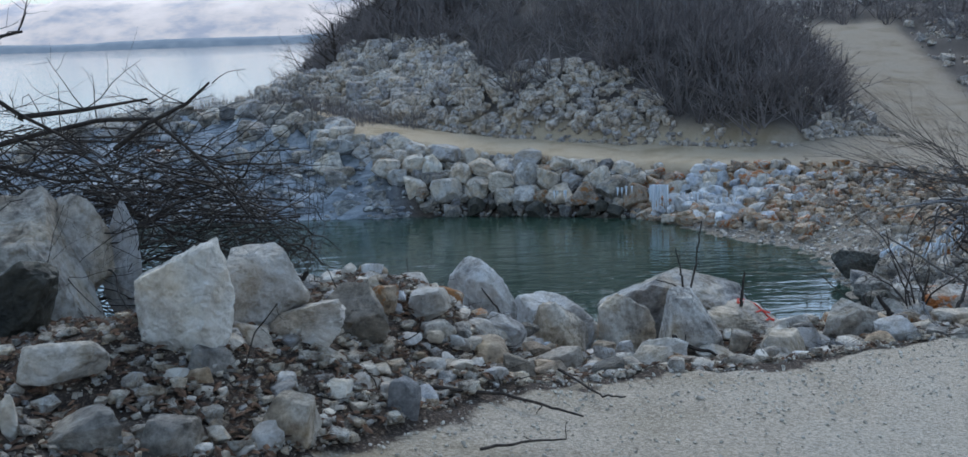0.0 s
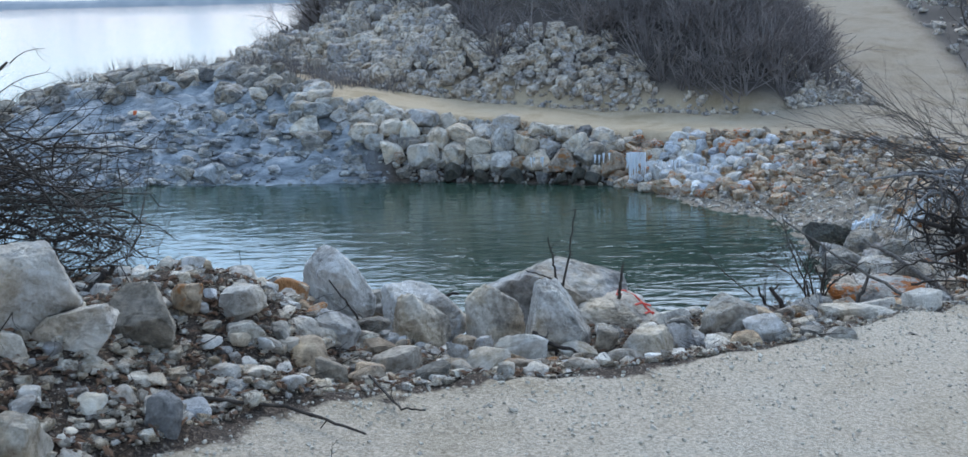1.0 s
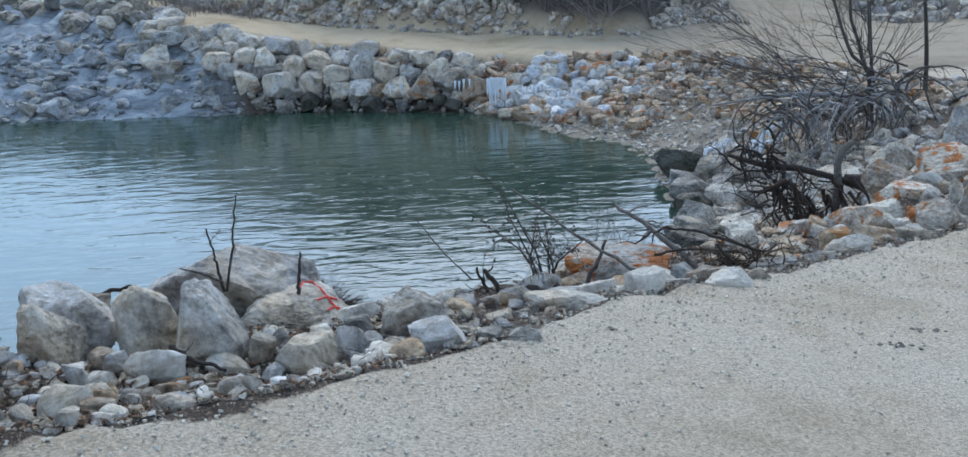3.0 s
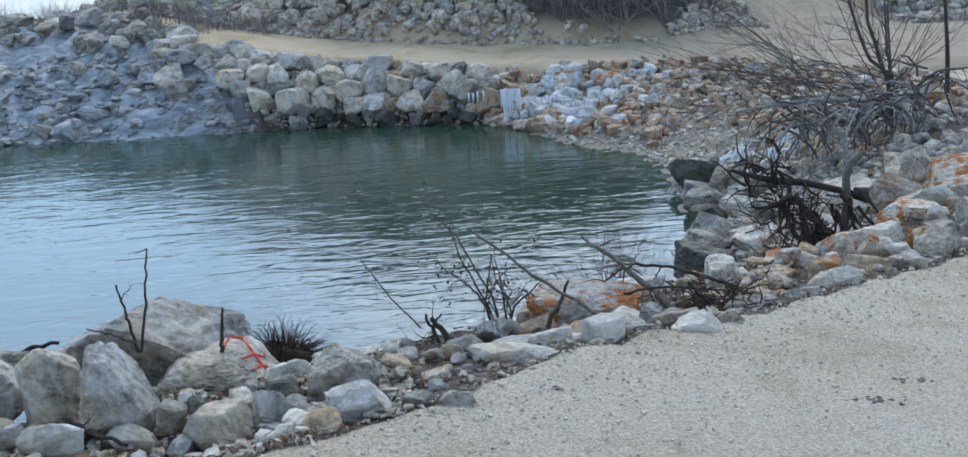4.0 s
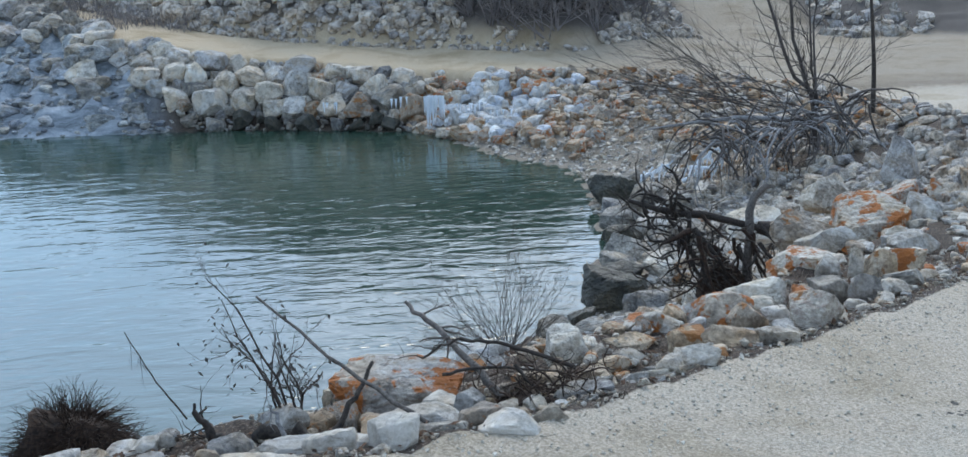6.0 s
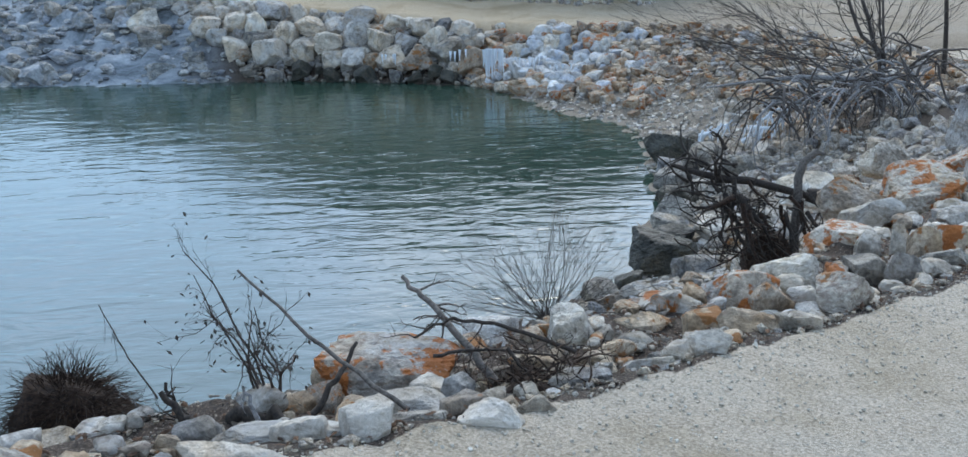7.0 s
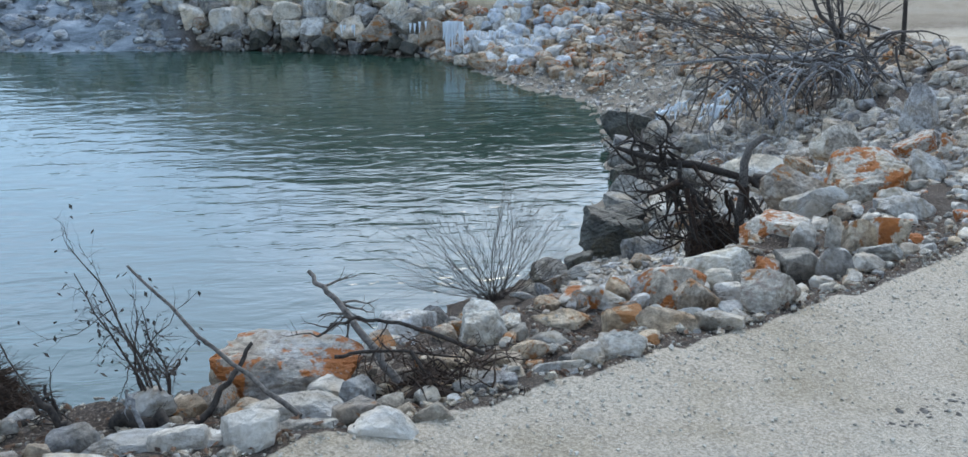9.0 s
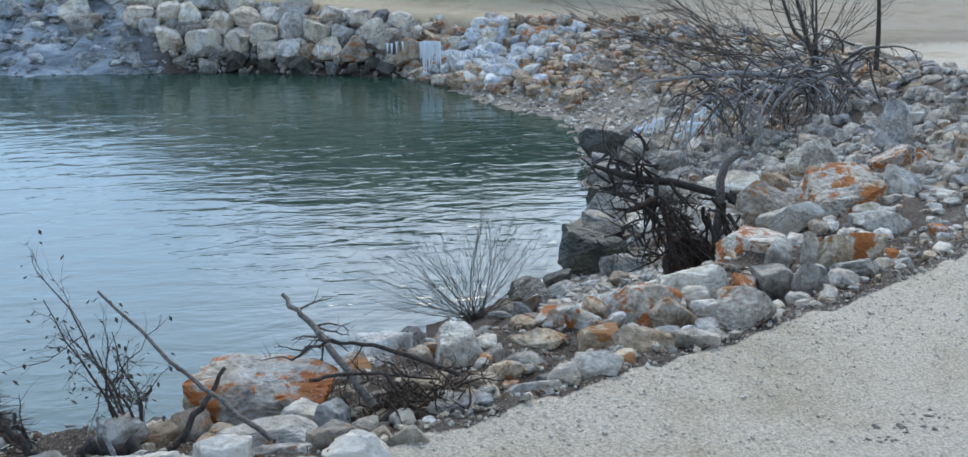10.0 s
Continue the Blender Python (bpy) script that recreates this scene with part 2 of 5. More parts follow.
def land(x, y):
    """Height of the ground, and how much of it is road, hillside and pale ramp (0 to 1)."""
    x, y = np.asarray(x, float), np.asarray(y, float)
    to_edge, to_shore = away(x, y, EDGE), away(x, y, SHORE)
    bank, pond = within(x, y, EDGE), within(x, y, SHORE)
    base = road_z(x, y)
    near = ease((16 - y) / 6)
    shelf = np.maximum(0, to_edge - near * np.interp(x, (-.5, .5, 2, 4, 6, 9), (1.5, 1.2, .85, .9, 1.1, 1.3)))
    u = to_shore / (to_shore + shelf + 1e-6)
    lean = -near * ease((x + .4) / .8) * (.30 * np.minimum(to_edge, .5) + .12 * np.clip(to_edge - .5, 0, 1))
    crest = near * .18 * ease((.4 - x) / .9) * np.exp(-((to_edge - .75) / .55) ** 2)
    z = np.where(bank, WATER_Z + (base + lean - WATER_Z) * u ** 1.2 + crest, base)
    z = np.where(pond, WATER_Z - 1.6 * ease(to_shore / 5), z)
    z = z + bank * ~pond * .10 * rough(x * 1.5, y * 1.5) * ease(to_shore / .8) * ease(to_edge / .5)
    ledge = bank * ~pond * ease((y - 32.5) / 1.5) * ease((.5 - x) / 2.5) * ease(to_shore / .4) * ease(to_edge / 1.0)
    z = z + ledge * (.4 * np.abs(rough(x * 1.1, y * 1.3, 8)) + .24 * rough(x * 2.7, y * 3.1, 9) + .10 * rough(x * 7, y * 7, 3))
    # the hill beyond the far track
    out = np.where(bank, 0, to_edge)
    north = ease((y - 33) / 3)
    z = z + north * .07 * np.minimum(out, TRACK(x)) * ease((14 - x) / 4)
    q = np.maximum(0, out - TRACK(x) - .2 * rough(x * .9, y * .5, 3)) * north
    side = ease((x + 10 + .16 * (y - 48)) / 12)
    foot = ease((x + 8.8) / 2.5)
    heap = 2.2 * (1 - np.exp(-q / 1.6)) * ease((13 - x) / 6)
    hill = foot * heap * (.55 + .45 * side) + side * (np.interp(x, (0, 3, 7), (.40, .34, .2)) * q + .25 * rough(x * .6, y * .6, 5) * ease(q / 2))
    hill = np.minimum(hill, 8.0 + 1.2 * rough(x * .12, y * .12)) * (1 - .9 * ease((y - 80) / 60))
    crown = np.interp(x * 60 / np.maximum(y, 46), (-13, -10.6, -8.2, -5.5, -2.7, 0, 2.5, 5, 8, 13, 30), (-3, -.4, .3, 1.6, 3.4, 5.2, 5.4, 4.0, 2.2, 2.0, 4))
    hill = np.clip(hill, 0, np.maximum(0, crown - base) + 60 * ease((47 - y) / 2))
    ramp_x, ramp_z = np.interp(y, (38, 40, 56, 62), (14.7, 14.9, 17.0, 18.4)), np.interp(y, (37, 40, 56, 62), (-1.85, -1.65, 1.5, 2.0))
    ramp = np.exp(-((x - ramp_x) / 2.0) ** 8) * ease((y - 37) / 2.5) * (1 - ease((y - 57.5) / 2))
    flank = ramp_z + .2 + .75 * np.maximum(0, np.abs(x - ramp_x) - 1.9) + 60 * ease((y - 57) / 4)
    hill = np.minimum(hill, np.maximum(0, flank - z))
    z = z + hill * (1 - ramp) + (ramp_z - z) * ramp
    # rising ground to the east, and the lake beyond the headland
    z = z + .2 * np.maximum(0, x - 24) * ease((x - 24) / 10) * (1 - ramp)
    beyond = ease((out - 1.2) / 7) * ease((y - 38) / 4) * (1 - np.maximum(ease(side * 2.6), foot * ease((47 - y) / 3)))
    z = z + (WATER_Z - 2.5 - z) * beyond
    west = ease((-x - 26) / 12) * ease((y - 20) / 10)
    z = z + (WATER_Z - 2.5 - z) * west
    far = ease((np.hypot(x, y) - 150) / 150) * ease((y - 40) / 30) * (1 - ease((x + 60) / 90))
    z = z + (WATER_Z - 3 - z) * far
    road = (~bank) * (1 - ease((q - .1) / .5)) * (1 - beyond)
    return z, road, ease(q / .4) * np.maximum(side, foot), ramp


def ground_material():
    """Pale crushed limestone on the road; dark litter and rubble on the banks; dry earth on the hill."""
    m, n, link, b = material("ground", .92)

    def zone(name):
        a = n.new("ShaderNodeAttribute")
        a.attribute_name = name
        return a.outputs["Fac"]

    grit = texture(n, link, kind="cells", scale=105, coord="World")
    grit2 = texture(n, link, kind="cells", scale=24, coord="World")
    fine = texture(n, link, scale=80, detail=8, rough=.75, coord="World")
    patch = texture(n, link, scale=.9, detail=6, rough=.62, coord="World", distort=.5)
    wheel = texture(n, link, scale=.55, detail=5, coord="World", stretch=(1, .5, 1))
    gravel = ramp(n, link, fine.outputs[0], [(.30, (.20, .168, .13)), (.43, (.43, .388, .32)), (.58, (.575, .53, .455)), (.76, (.74, .70, .62))])
    gravel = mix(n, link, "MULTIPLY", .7, gravel, ramp(n, link, grit.outputs["Color"], [(0, .45), (.5, .95), (1, 1.2)]))
    gravel = mix(n, link, "MULTIPLY", .9, gravel, ramp(n, link, patch.outputs[0], [(.32, (.74, .65, .52)), (.5, (1.03, .945, .87)), (.72, (1.06, 1.03, 1.0))]))
    soil = ramp(n, link, fine.outputs[0], [(.33, (.014, .009, .007)), (.50, (.048, .031, .022)), (.58, (.15, .108, .078)), (.68, (.44, .39, .33))])
    soil = mix(n, link, "MIX", ramp(n, link, patch.outputs[0], [(.5, 0), (.68, .55)]), soil, ramp(n, link, grit2.outputs["Color"], [(0, (.035, .026, .02)), (.7, (.12, .10, .08)), (1, (.36, .33, .29))]))
    hill = ramp(n, link, fine.outputs[0], [(.3, (.04, .034, .032)), (.6, (.10, .085, .075)), (.8, (.20, .18, .165))])
    # the face's ground carries the same mist as a pale blue-grey tint
    blotch = texture(n, link, scale=1.5, detail=9, rough=.78, coord="World", stretch=(.7, 1, 1.6), distort=.5)
    face = ramp(n, link, blotch.outputs[0], [(.34, (.09, .10, .11)), (.44, (.19, .215, .235)), (.52, (.31, .34, .37)), (.60, (.43, .46, .49)), (.68, (.64, .66, .68))])
    c = mix(n, link, "MIX", zone("hill"), soil, hill)
    c = mix(n, link, "MIX", zone("face"), c, face)
    c = mix(n, link, "MIX", zone("sand"), c, mix(n, link, "MULTIPLY", 1.0, gravel, (.46, .455, .46)))
    blend = n.new("ShaderNodeMath")
    blend.operation = "MULTIPLY_ADD"
    blend.inputs[1].default_value = .9
    torn = texture(n, link, scale=9, detail=8, rough=.75, coord="World")
    link(torn.outputs[0], blend.inputs[0])
    link(zone("road"), blend.inputs[2])
    c = mix(n, link, "MIX", ramp(n, link, blend.outputs[0], [(.86, 0), (1.0, 1)]), c, gravel)
    c = mix(n, link, "MIX", zone("track"), c, mix(n, link, "MULTIPLY", 1.0, gravel, mix(n, link, "MIX", zone("dull_east"), (1.0, .92, .79), (.64, .615, .58))))
    link(c, b.inputs["Base Color"])
    low = relief(n, link, b, patch.outputs[0], .25, .05)
    mid = relief(n, link, b, grit2.outputs["Distance"], .14, .012, low)
    relief(n, link, b, fine.outputs[0], 1.0, .012, mid)
    return m


def spread(*runs):
    """Grid lines: (from, to, step) runs, joined."""
    return np.unique(np.concatenate([np.arange(a, b, s) for a, b, s in runs]).round(4))


def make_ground():
    far = np.geomspace(60, 4700, 26)
    gx = np.concatenate([-far[::-1], spread((-58, -14, 1.5), (-14, -3, .3), (-3, 9, .09), (9, 22, .3), (22, 58, 1.5)), far])
    gy = np.concatenate([-far[::-1], spread((-58, -6, 2), (-6, 2, .4), (2, 13, .09), (13, 30, .22), (30, 46, .16), (46, 90, .6)), np.geomspace(92, 4700, 26)])
    x, y = np.meshgrid(gx, gy)
    z, road, hill, pale = land(x, y)
    z = top(x, y)
    w, h = len(gx), len(gy)
    i = (np.arange(h - 1)[:, None] * w + np.arange(w - 1)[None]).ravel()
    me = bpy.data.meshes.new("ground")
    me.from_pydata(np.stack([x, y, z], -1).reshape(-1, 3).tolist(), [], np.stack([i, i + 1, i + w + 1, i + w], -1).tolist())
    me.polygons.foreach_set("use_smooth", [True] * len(me.polygons))
    bank, pond = within(x, y, EDGE), within(x, y, SHORE)
    ragged = away(x, y, EDGE) * np.where(bank, -1, 1) + .16 * rough(x * 3, y * 3, 1) + .07 * rough(x * 11, y * 11, 6) + .10 * ease(x - 1)
    zones = {
        "road": np.maximum(ease((ragged + .14) / .36) * (road > .02) * (1 - ease((y - 24) / 6)), 0),
        "track": np.maximum(road, bank * ease((.45 - away(x, y, EDGE)) / .3)) * ease((y - 24) / 6) * (1 - ease((-x - 7) / 3)) * (1 - pale) + pale,
        # track and ramp turn to a darker, greyer gravel tone east of x = 6
        "dull_east": ease((x - 6) / 4),
        "hill": hill * (1 - pale),
        "face": bank * ease((y - 31) / 1.5) * ease((-1.6 - x) / 2.0) + 0 * x,
        "sand": bank * ease((y - 16 + 2.1 * np.clip(x - 4, 0, 5)) / 4) * ease((x - 4.2) / 1) * (1 - ease((y - 31) / 2) * ease((5 - x) / 2)) * ease((3.4 - away(x, y, SHORE)) / 1.2) + pond * .6 * ease((y - 24) / 3) * ease((x - 4.5) / 1.5),
    }
    for name, v in zones.items():
        at = me.attributes.new(name, "FLOAT", "POINT")
        at.data.foreach_set("value", np.clip(v, 0, 1).ravel().astype(np.float32))
    me.materials.append(ground_material())
    return tagged(new("ground", me), "pale gravel road and littered banks round a pond", "ground", kind="structure")


make_ground()


def make_water():
    m, n, link, b = material("pond_water", .03, ior=1.55)
    murk = texture(n, link, scale=.12, detail=3, coord="World")
    link(ramp(n, link, murk.outputs[0], [(.35, (.018, .044, .032)), (.65, (.032, .064, .046))]), b.inputs["Base Color"])
    wave = texture(n, link, scale=1.5, detail=3, rough=.5, coord="World", stretch=(.65, 1.5, 1), distort=.6)
    chop = texture(n, link, scale=4.6, detail=2, rough=.5, coord="World", stretch=(.55, 1.4, 1), distort=.5)
    low = relief(n, link, b, wave.outputs[0], .2, .11)
    relief(n, link, b, chop.outputs[0], .25, .022, low)
    bm = bmesh.new()
    bmesh.ops.create_grid(bm, x_segments=60, y_segments=60, size=4700)
    me = bpy.data.meshes.new("water")
    bm.to_mesh(me)
    bm.free()
    me.materials.append(m)
    ob = new("water", me)
    ob.location.z = WATER_Z
    return tagged(ob, "still green pond water with fine ripples, open to a lake", "water", kind="structure")


make_water()


# ---- helpers for things ----
def mesh_of(name, verts, faces, material=None, smooth=True):
    """A mesh from points and faces of any size."""
    me = bpy.data.meshes.new(name)
    v = np.asarray(verts, np.float32)
    counts = np.full(len(faces), faces.shape[1]) if isinstance(faces, np.ndarray) else np.array([len(q) for q in faces])
    loops = faces.ravel() if isinstance(faces, np.ndarray) else np.concatenate([np.asarray(q) for q in faces])
    me.vertices.add(len(v))
    me.vertices.foreach_set("co", v.ravel())
    me.loops.add(len(loops))
    me.loops.foreach_set("vertex_index", loops.astype(np.int32))
    me.polygons.add(len(counts))
    me.polygons.foreach_set("loop_start", np.r_[0, np.cumsum(counts)[:-1]].astype(np.int32))
    me.polygons.foreach_set("use_smooth", np.full(len(counts), bool(smooth)))
    if material:
        me.materials.append(material)
    me.update(calc_edges=True)
    return me


def empty(name, x=0.0, y=0.0, z=0.0, label="", category="", group="", kind=""):
    ob = new(name)
    ob.empty_display_size = .1
    ob.location = (x, y, z)
    return tagged(ob, label, category, group, kind)


def under(ob, parent):
    """Makes ob a part of parent and keeps it where it stands."""
    ob.parent = parent
    ob.matrix_parent_inverse = Matrix.Translation(-parent.location)
    return ob


def ground_z(x, y):
    return float(land(x, y)[0])


SPHERES = {}


def sphere(detail):
    """Points and triangles of a round ball."""
    if detail not in SPHERES:
        bm = bmesh.new()
        bmesh.ops.create_icosphere(bm, subdivisions=detail, radius=1)
        SPHERES[detail] = np.array([p.co for p in bm.verts]), np.array([[p.index for p in q.verts] for q in bm.faces])
        bm.free()
    return SPHERES[detail]


def hull_shape(seed):
    """Points and triangles of a small angular chip of stone one unit across."""
    r = np.random.RandomState(seed)
    bm = bmesh.new()
    corners = np.array([(a, b, c) for a in (-1, 1) for b in (-1, 1) for c in (-1, 1)]) * r.uniform(.3, 1, (8, 3))
    for p in np.vstack([corners, r.normal(size=(3, 3)) * .6]):
        bm.verts.new(p)
    out = bmesh.ops.convex_hull(bm, input=bm.verts)
    bmesh.ops.delete(bm, geom=[g for g in out["geom_interior"] if isinstance(g, bmesh.types.BMVert)], context="VERTS")
    bm.verts.index_update()
    v, faces = np.array([p.co for p in bm.verts]), np.array([[p.index for p in q.verts] for q in bm.faces])
    bm.free()
    return (v - (v.max(0) + v.min(0)) / 2) / (v.max(0) - v.min(0)), faces


def stone_shape(seed, detail=3, style="b", lumps=.042):
    """Points and triangles of a broken stone one unit across: a few large cleft faces, chipped at their edges and slightly worn."""
    if detail < 2:
        return hull_shape(seed)
    r = np.random.RandomState(seed)
    v, faces = sphere(detail)
    count = {"b": 9, "r": 12, "s": 8}[style]
    nrm = r.normal(size=(count, 3))
    nrm[:6] = np.vstack([np.eye(3), -np.eye(3)]) + r.normal(size=(6, 3)) * {"b": .34, "r": .36, "s": .3}[style]
    nrm /= np.linalg.norm(nrm, axis=1)[:, None]
    off = np.r_[r.uniform(.36, .46, 6), r.uniform(.42, .54, count - 6)]
    chips = r.normal(size=(8, 3))
    chips /= np.linalg.norm(chips, axis=1)[:, None]
    reach = (off / np.maximum(chips @ nrm.T, 1e-3)).min(1)
    nrm, off = np.vstack([nrm, chips]), np.r_[off, reach * r.uniform(.94, 1.03, 8)]
    cut = np.maximum(v @ nrm.T, 1e-3)
    worn = {"b": 150, "r": 50, "s": 150}[style] * r.uniform(.7, 1.5)
    rad = ((cut / off) ** worn).sum(1) ** (-1 / worn)
    rad = np.minimum(rad, .74)
    p = v * rad[:, None] * 2
    a = rough(p[:, 0] * 2.6 + p[:, 2] * 1.9, p[:, 1] * 2.6 - p[:, 2] * 1.3, seed % 17)
    c = rough(p[:, 0] * 7 - p[:, 2] * 6, p[:, 1] * 7 + p[:, 2] * 5, seed % 13)
    d = rough(p[:, 0] * 17 + p[:, 2] * 13, p[:, 1] * 15 - p[:, 2] * 16, seed % 11)
    lumps = lumps if detail > 3 else lumps * .5
    rad = rad * (1 + lumps * (1.2 * a + (.8 * c if detail > 3 else 0) + (.55 * d if detail > 4 else 0)))
    if detail > 4:
        rad = rad - .016 * np.maximum(0, np.sin(9 * a + 6 * c)) ** 6
    v = v * rad[:, None]
    v[:, :2] *= 1 - (r.uniform(-.15, .15) if style == "r" else r.uniform(-.12, .15)) * v[:, 2:]
    v[:, 0] += r.normal() * (.05 if style == "r" else .1) * v[:, 2]
    span = v.max(0) - v.min(0)
    return (v - (v.max(0) + v.min(0)) / 2) / span, faces


def face_on(seed, style):
    """How well a stone fills its box, seen from the front."""
    v, f = stone_shape(seed, 2, style)
    a, b = (v[f[:, 1]] - v[f[:, 0]]), (v[f[:, 2]] - v[f[:, 0]])
    return np.abs(a[:, 0] * b[:, 2] - a[:, 2] * b[:, 0]).sum() / 4


def boulder(x, y, z, size, turn, seed, stuff, style, name="boulder", label="", group="boulders of the near bank"):
    """One boulder of its own."""
    seed = min((seed + 1000 * k for k in range(14)), key=lambda n: abs(face_on(n, style) - (.77 if style == "b" else .74)))
    v, faces = stone_shape(seed, 5 if max(size) > .24 else 4, style)
    ob = new(name, mesh_of(name, v * np.array(size), faces, stuff, False))
    ob.matrix_world = pose(x, y, z, (seed * 37 % 11) - 5, (seed * 53 % 13) - 6, turn)
    words = {"limestone": "weathered grey-white limestone", "pale_limestone": "pale chalky limestone", "grey_limestone": "dull grey limestone",
             "rust_stained_limestone": "pale limestone stained rust-orange", "tan_limestone": "tan brown limestone"}.get(stuff.name, "grey stone")
    shape = {"b": "angular block", "r": "rounded boulder", "s": "flat slab" if size[2] < .45 * size[0] else "flat-topped block"}[style]
    big = "large" if max(size) > .3 else "mid-sized" if max(size) > .17 else "small"
    return tagged(ob, label or f"{big} {shape} of {words} on the pond bank", "boulder", group)


SHAPES = {}


def stone_set(stuff, detail, many=8):
    """Shared stone meshes of one material."""
    key = (stuff.name, detail)
    if key not in SHAPES:
        SHAPES[key] = [mesh_of("stone", *stone_shape(200 + 7 * k, detail, "bbs"[k % 3]), stuff, False) for k in range(many)]
    return SHAPES[key]


def stone_parts(parent, spots, detail=2):
    """Stones under one parent: spots of x, y, z, size, flatness, material."""
    for k, (x, y, z, s, flat, stuff) in enumerate(spots):
        meshes = stone_set(stuff, detail)
        ob = new("stone", meshes[k * 5 % len(meshes)])
        ob.matrix_world = pose(x, y, z, (k * 47) % 40 - 20, (k * 29) % 36 - 18, (k * 71) % 360) @ Matrix.Diagonal((s, s * (.75 + .05 * (k % 6)), s * flat, 1))
        under(ob, parent)


def stone_field(name, x, y, z, size, stuff, detail, seed, label, category="stones", flat=.7, smooth=False):
    """Very many stones joined into one mesh."""
    r = np.random.RandomState(seed)
    base = [stone_shape(300 + 11 * k, detail, "bbs"[k % 3]) for k in range(7)]
    verts, faces, at = [], [], 0
    for k in range(len(x)):
        v, f = base[k % 7]
        a, b = r.uniform(0, 6.283), r.uniform(-.5, .5)
        ca, sa, cb, sb = math.cos(a), math.sin(a), math.cos(b), math.sin(b)
        w = v * size[k] * np.array((1, r.uniform(.65, 1), flat * r.uniform(.7, 1.3)))
        w = w @ np.array([(ca, sa, 0), (-sa, ca, 0), (0, 0, 1)]) @ np.array([(1, 0, 0), (0, cb, sb), (0, -sb, cb)])
        verts.append(w + (x[k], y[k], z[k]))
        faces.append(np.asarray(f) + at)
        at += len(v)
    ob = new(name, mesh_of(name, np.concatenate(verts), np.concatenate(faces), stuff, smooth))
    return tagged(ob, label, category, kind="stuff")


def tubes(name, paths, material, sides=4):
    """One mesh of bent, tapering sticks: paths of points and radii."""
    verts, faces, at = [], [], 0
    ring = np.arange(sides) * 2 * math.pi / sides
    c, s = np.cos(ring)[None, :, None], np.sin(ring)[None, :, None]
    k = np.arange(sides)
    quad = np.stack([k, (k + 1) % sides, sides + (k + 1) % sides, sides + k], -1)
    for pts, rad in paths:
        pts, rad = np.asarray(pts, float), np.asarray(rad, float)
        d = np.empty_like(pts)
        d[1:-1], d[0], d[-1] = pts[2:] - pts[:-2], pts[1] - pts[0], pts[-1] - pts[-2]
        d /= np.sqrt((d * d).sum(1))[:, None] + 1e-9
        ref = np.array((.13, .31, .94)) if abs(d[0][2]) < .85 else np.array((.95, .2, .1))
        u = np.stack([d[:, 1] * ref[2] - d[:, 2] * ref[1], d[:, 2] * ref[0] - d[:, 0] * ref[2], d[:, 0] * ref[1] - d[:, 1] * ref[0]], -1)
        u /= np.sqrt((u * u).sum(1))[:, None] + 1e-9
        w = np.stack([d[:, 1] * u[:, 2] - d[:, 2] * u[:, 1], d[:, 2] * u[:, 0] - d[:, 0] * u[:, 2], d[:, 0] * u[:, 1] - d[:, 1] * u[:, 0]], -1)
        verts.append((pts[:, None] + rad[:, None, None] * (c * u[:, None] + s * w[:, None])).reshape(-1, 3))
        n = len(pts)
        faces.append((quad[None] + (at + np.arange(n - 1) * sides)[:, None, None]).reshape(-1, 4))
        at += n * sides
    return mesh_of(name, np.concatenate(verts), np.concatenate(faces), material)


def stick(r, start, way, length, radius, bend=.15, steps=6, droop=0.0, tip=.25):
    """A crooked stick: points and radii."""
    p, d = np.array(start, float), np.array(way, float)
    d /= np.linalg.norm(d)
    pts = [p]
    for _ in range(steps):
        d = d + r.normal(size=3) * bend + (0, 0, -droop)
        d /= np.linalg.norm(d)
        p = p + d * length / steps
        pts.append(p)
    return np.array(pts), radius * np.linspace(1, tip, steps + 1)


def branching(r, start, way, length, radius, depth, kids=3, bend=.13, spread_=.6, droop=0.0, steps=5, shrink=.55, first=.3):
    """A stick with side shoots, and theirs in turn."""
    pts, rad = stick(r, start, way, length, radius, bend, steps, droop)
    out = [(pts, rad)]
    if depth:
        for k in range(kids):
            i = r.uniform(first, .95) * steps
            j = int(i)
            p = pts[j] + (pts[min(j + 1, steps)] - pts[j]) * (i - j)
            d = pts[min(j + 1, steps)] - pts[j]
            d = d / (np.linalg.norm(d) + 1e-9) + r.normal(size=3) * spread_
            out += branching(r, p, d, length * shrink * r.uniform(.6, 1.2), rad[j] * .6, depth - 1, kids, bend, spread_, droop, max(3, steps - 1), shrink, .25)
    return out


# ---- the boulders of the near bank: place, size, turn, shape ----
boulder(-1.69, 4.46, 0.94, (0.53, 0.41, 0.74), -8, 3, LIMESTONE, "s")
boulder(-1.56, 4.68, 1.03, (0.28, 0.22, 0.47), 5, 4, LIMESTONE, "r")
boulder(-1.42, 4.75, 0.99, (0.16, 0.15, 0.47), 12, 5, PALE_STONE, "r")
# added boulder whose near-black colour replaces the deep shadow under its neighbours
boulder(-1.46, 3.75, 1.04, (0.26, 0.24, 0.26), 20, 121, WET_AND_SHADOW_STONE, "r", label="dark boulder put in for the deep shadow below the big boulders")
boulder(-0.91, 3.61, 1.05, (0.35, 0.31, 0.39), -14, 6, PALE_STONE, "b")
boulder(-0.71, 3.91, 1.00, (0.28, 0.27, 0.31), 0, 7, PALE_STONE, "r")
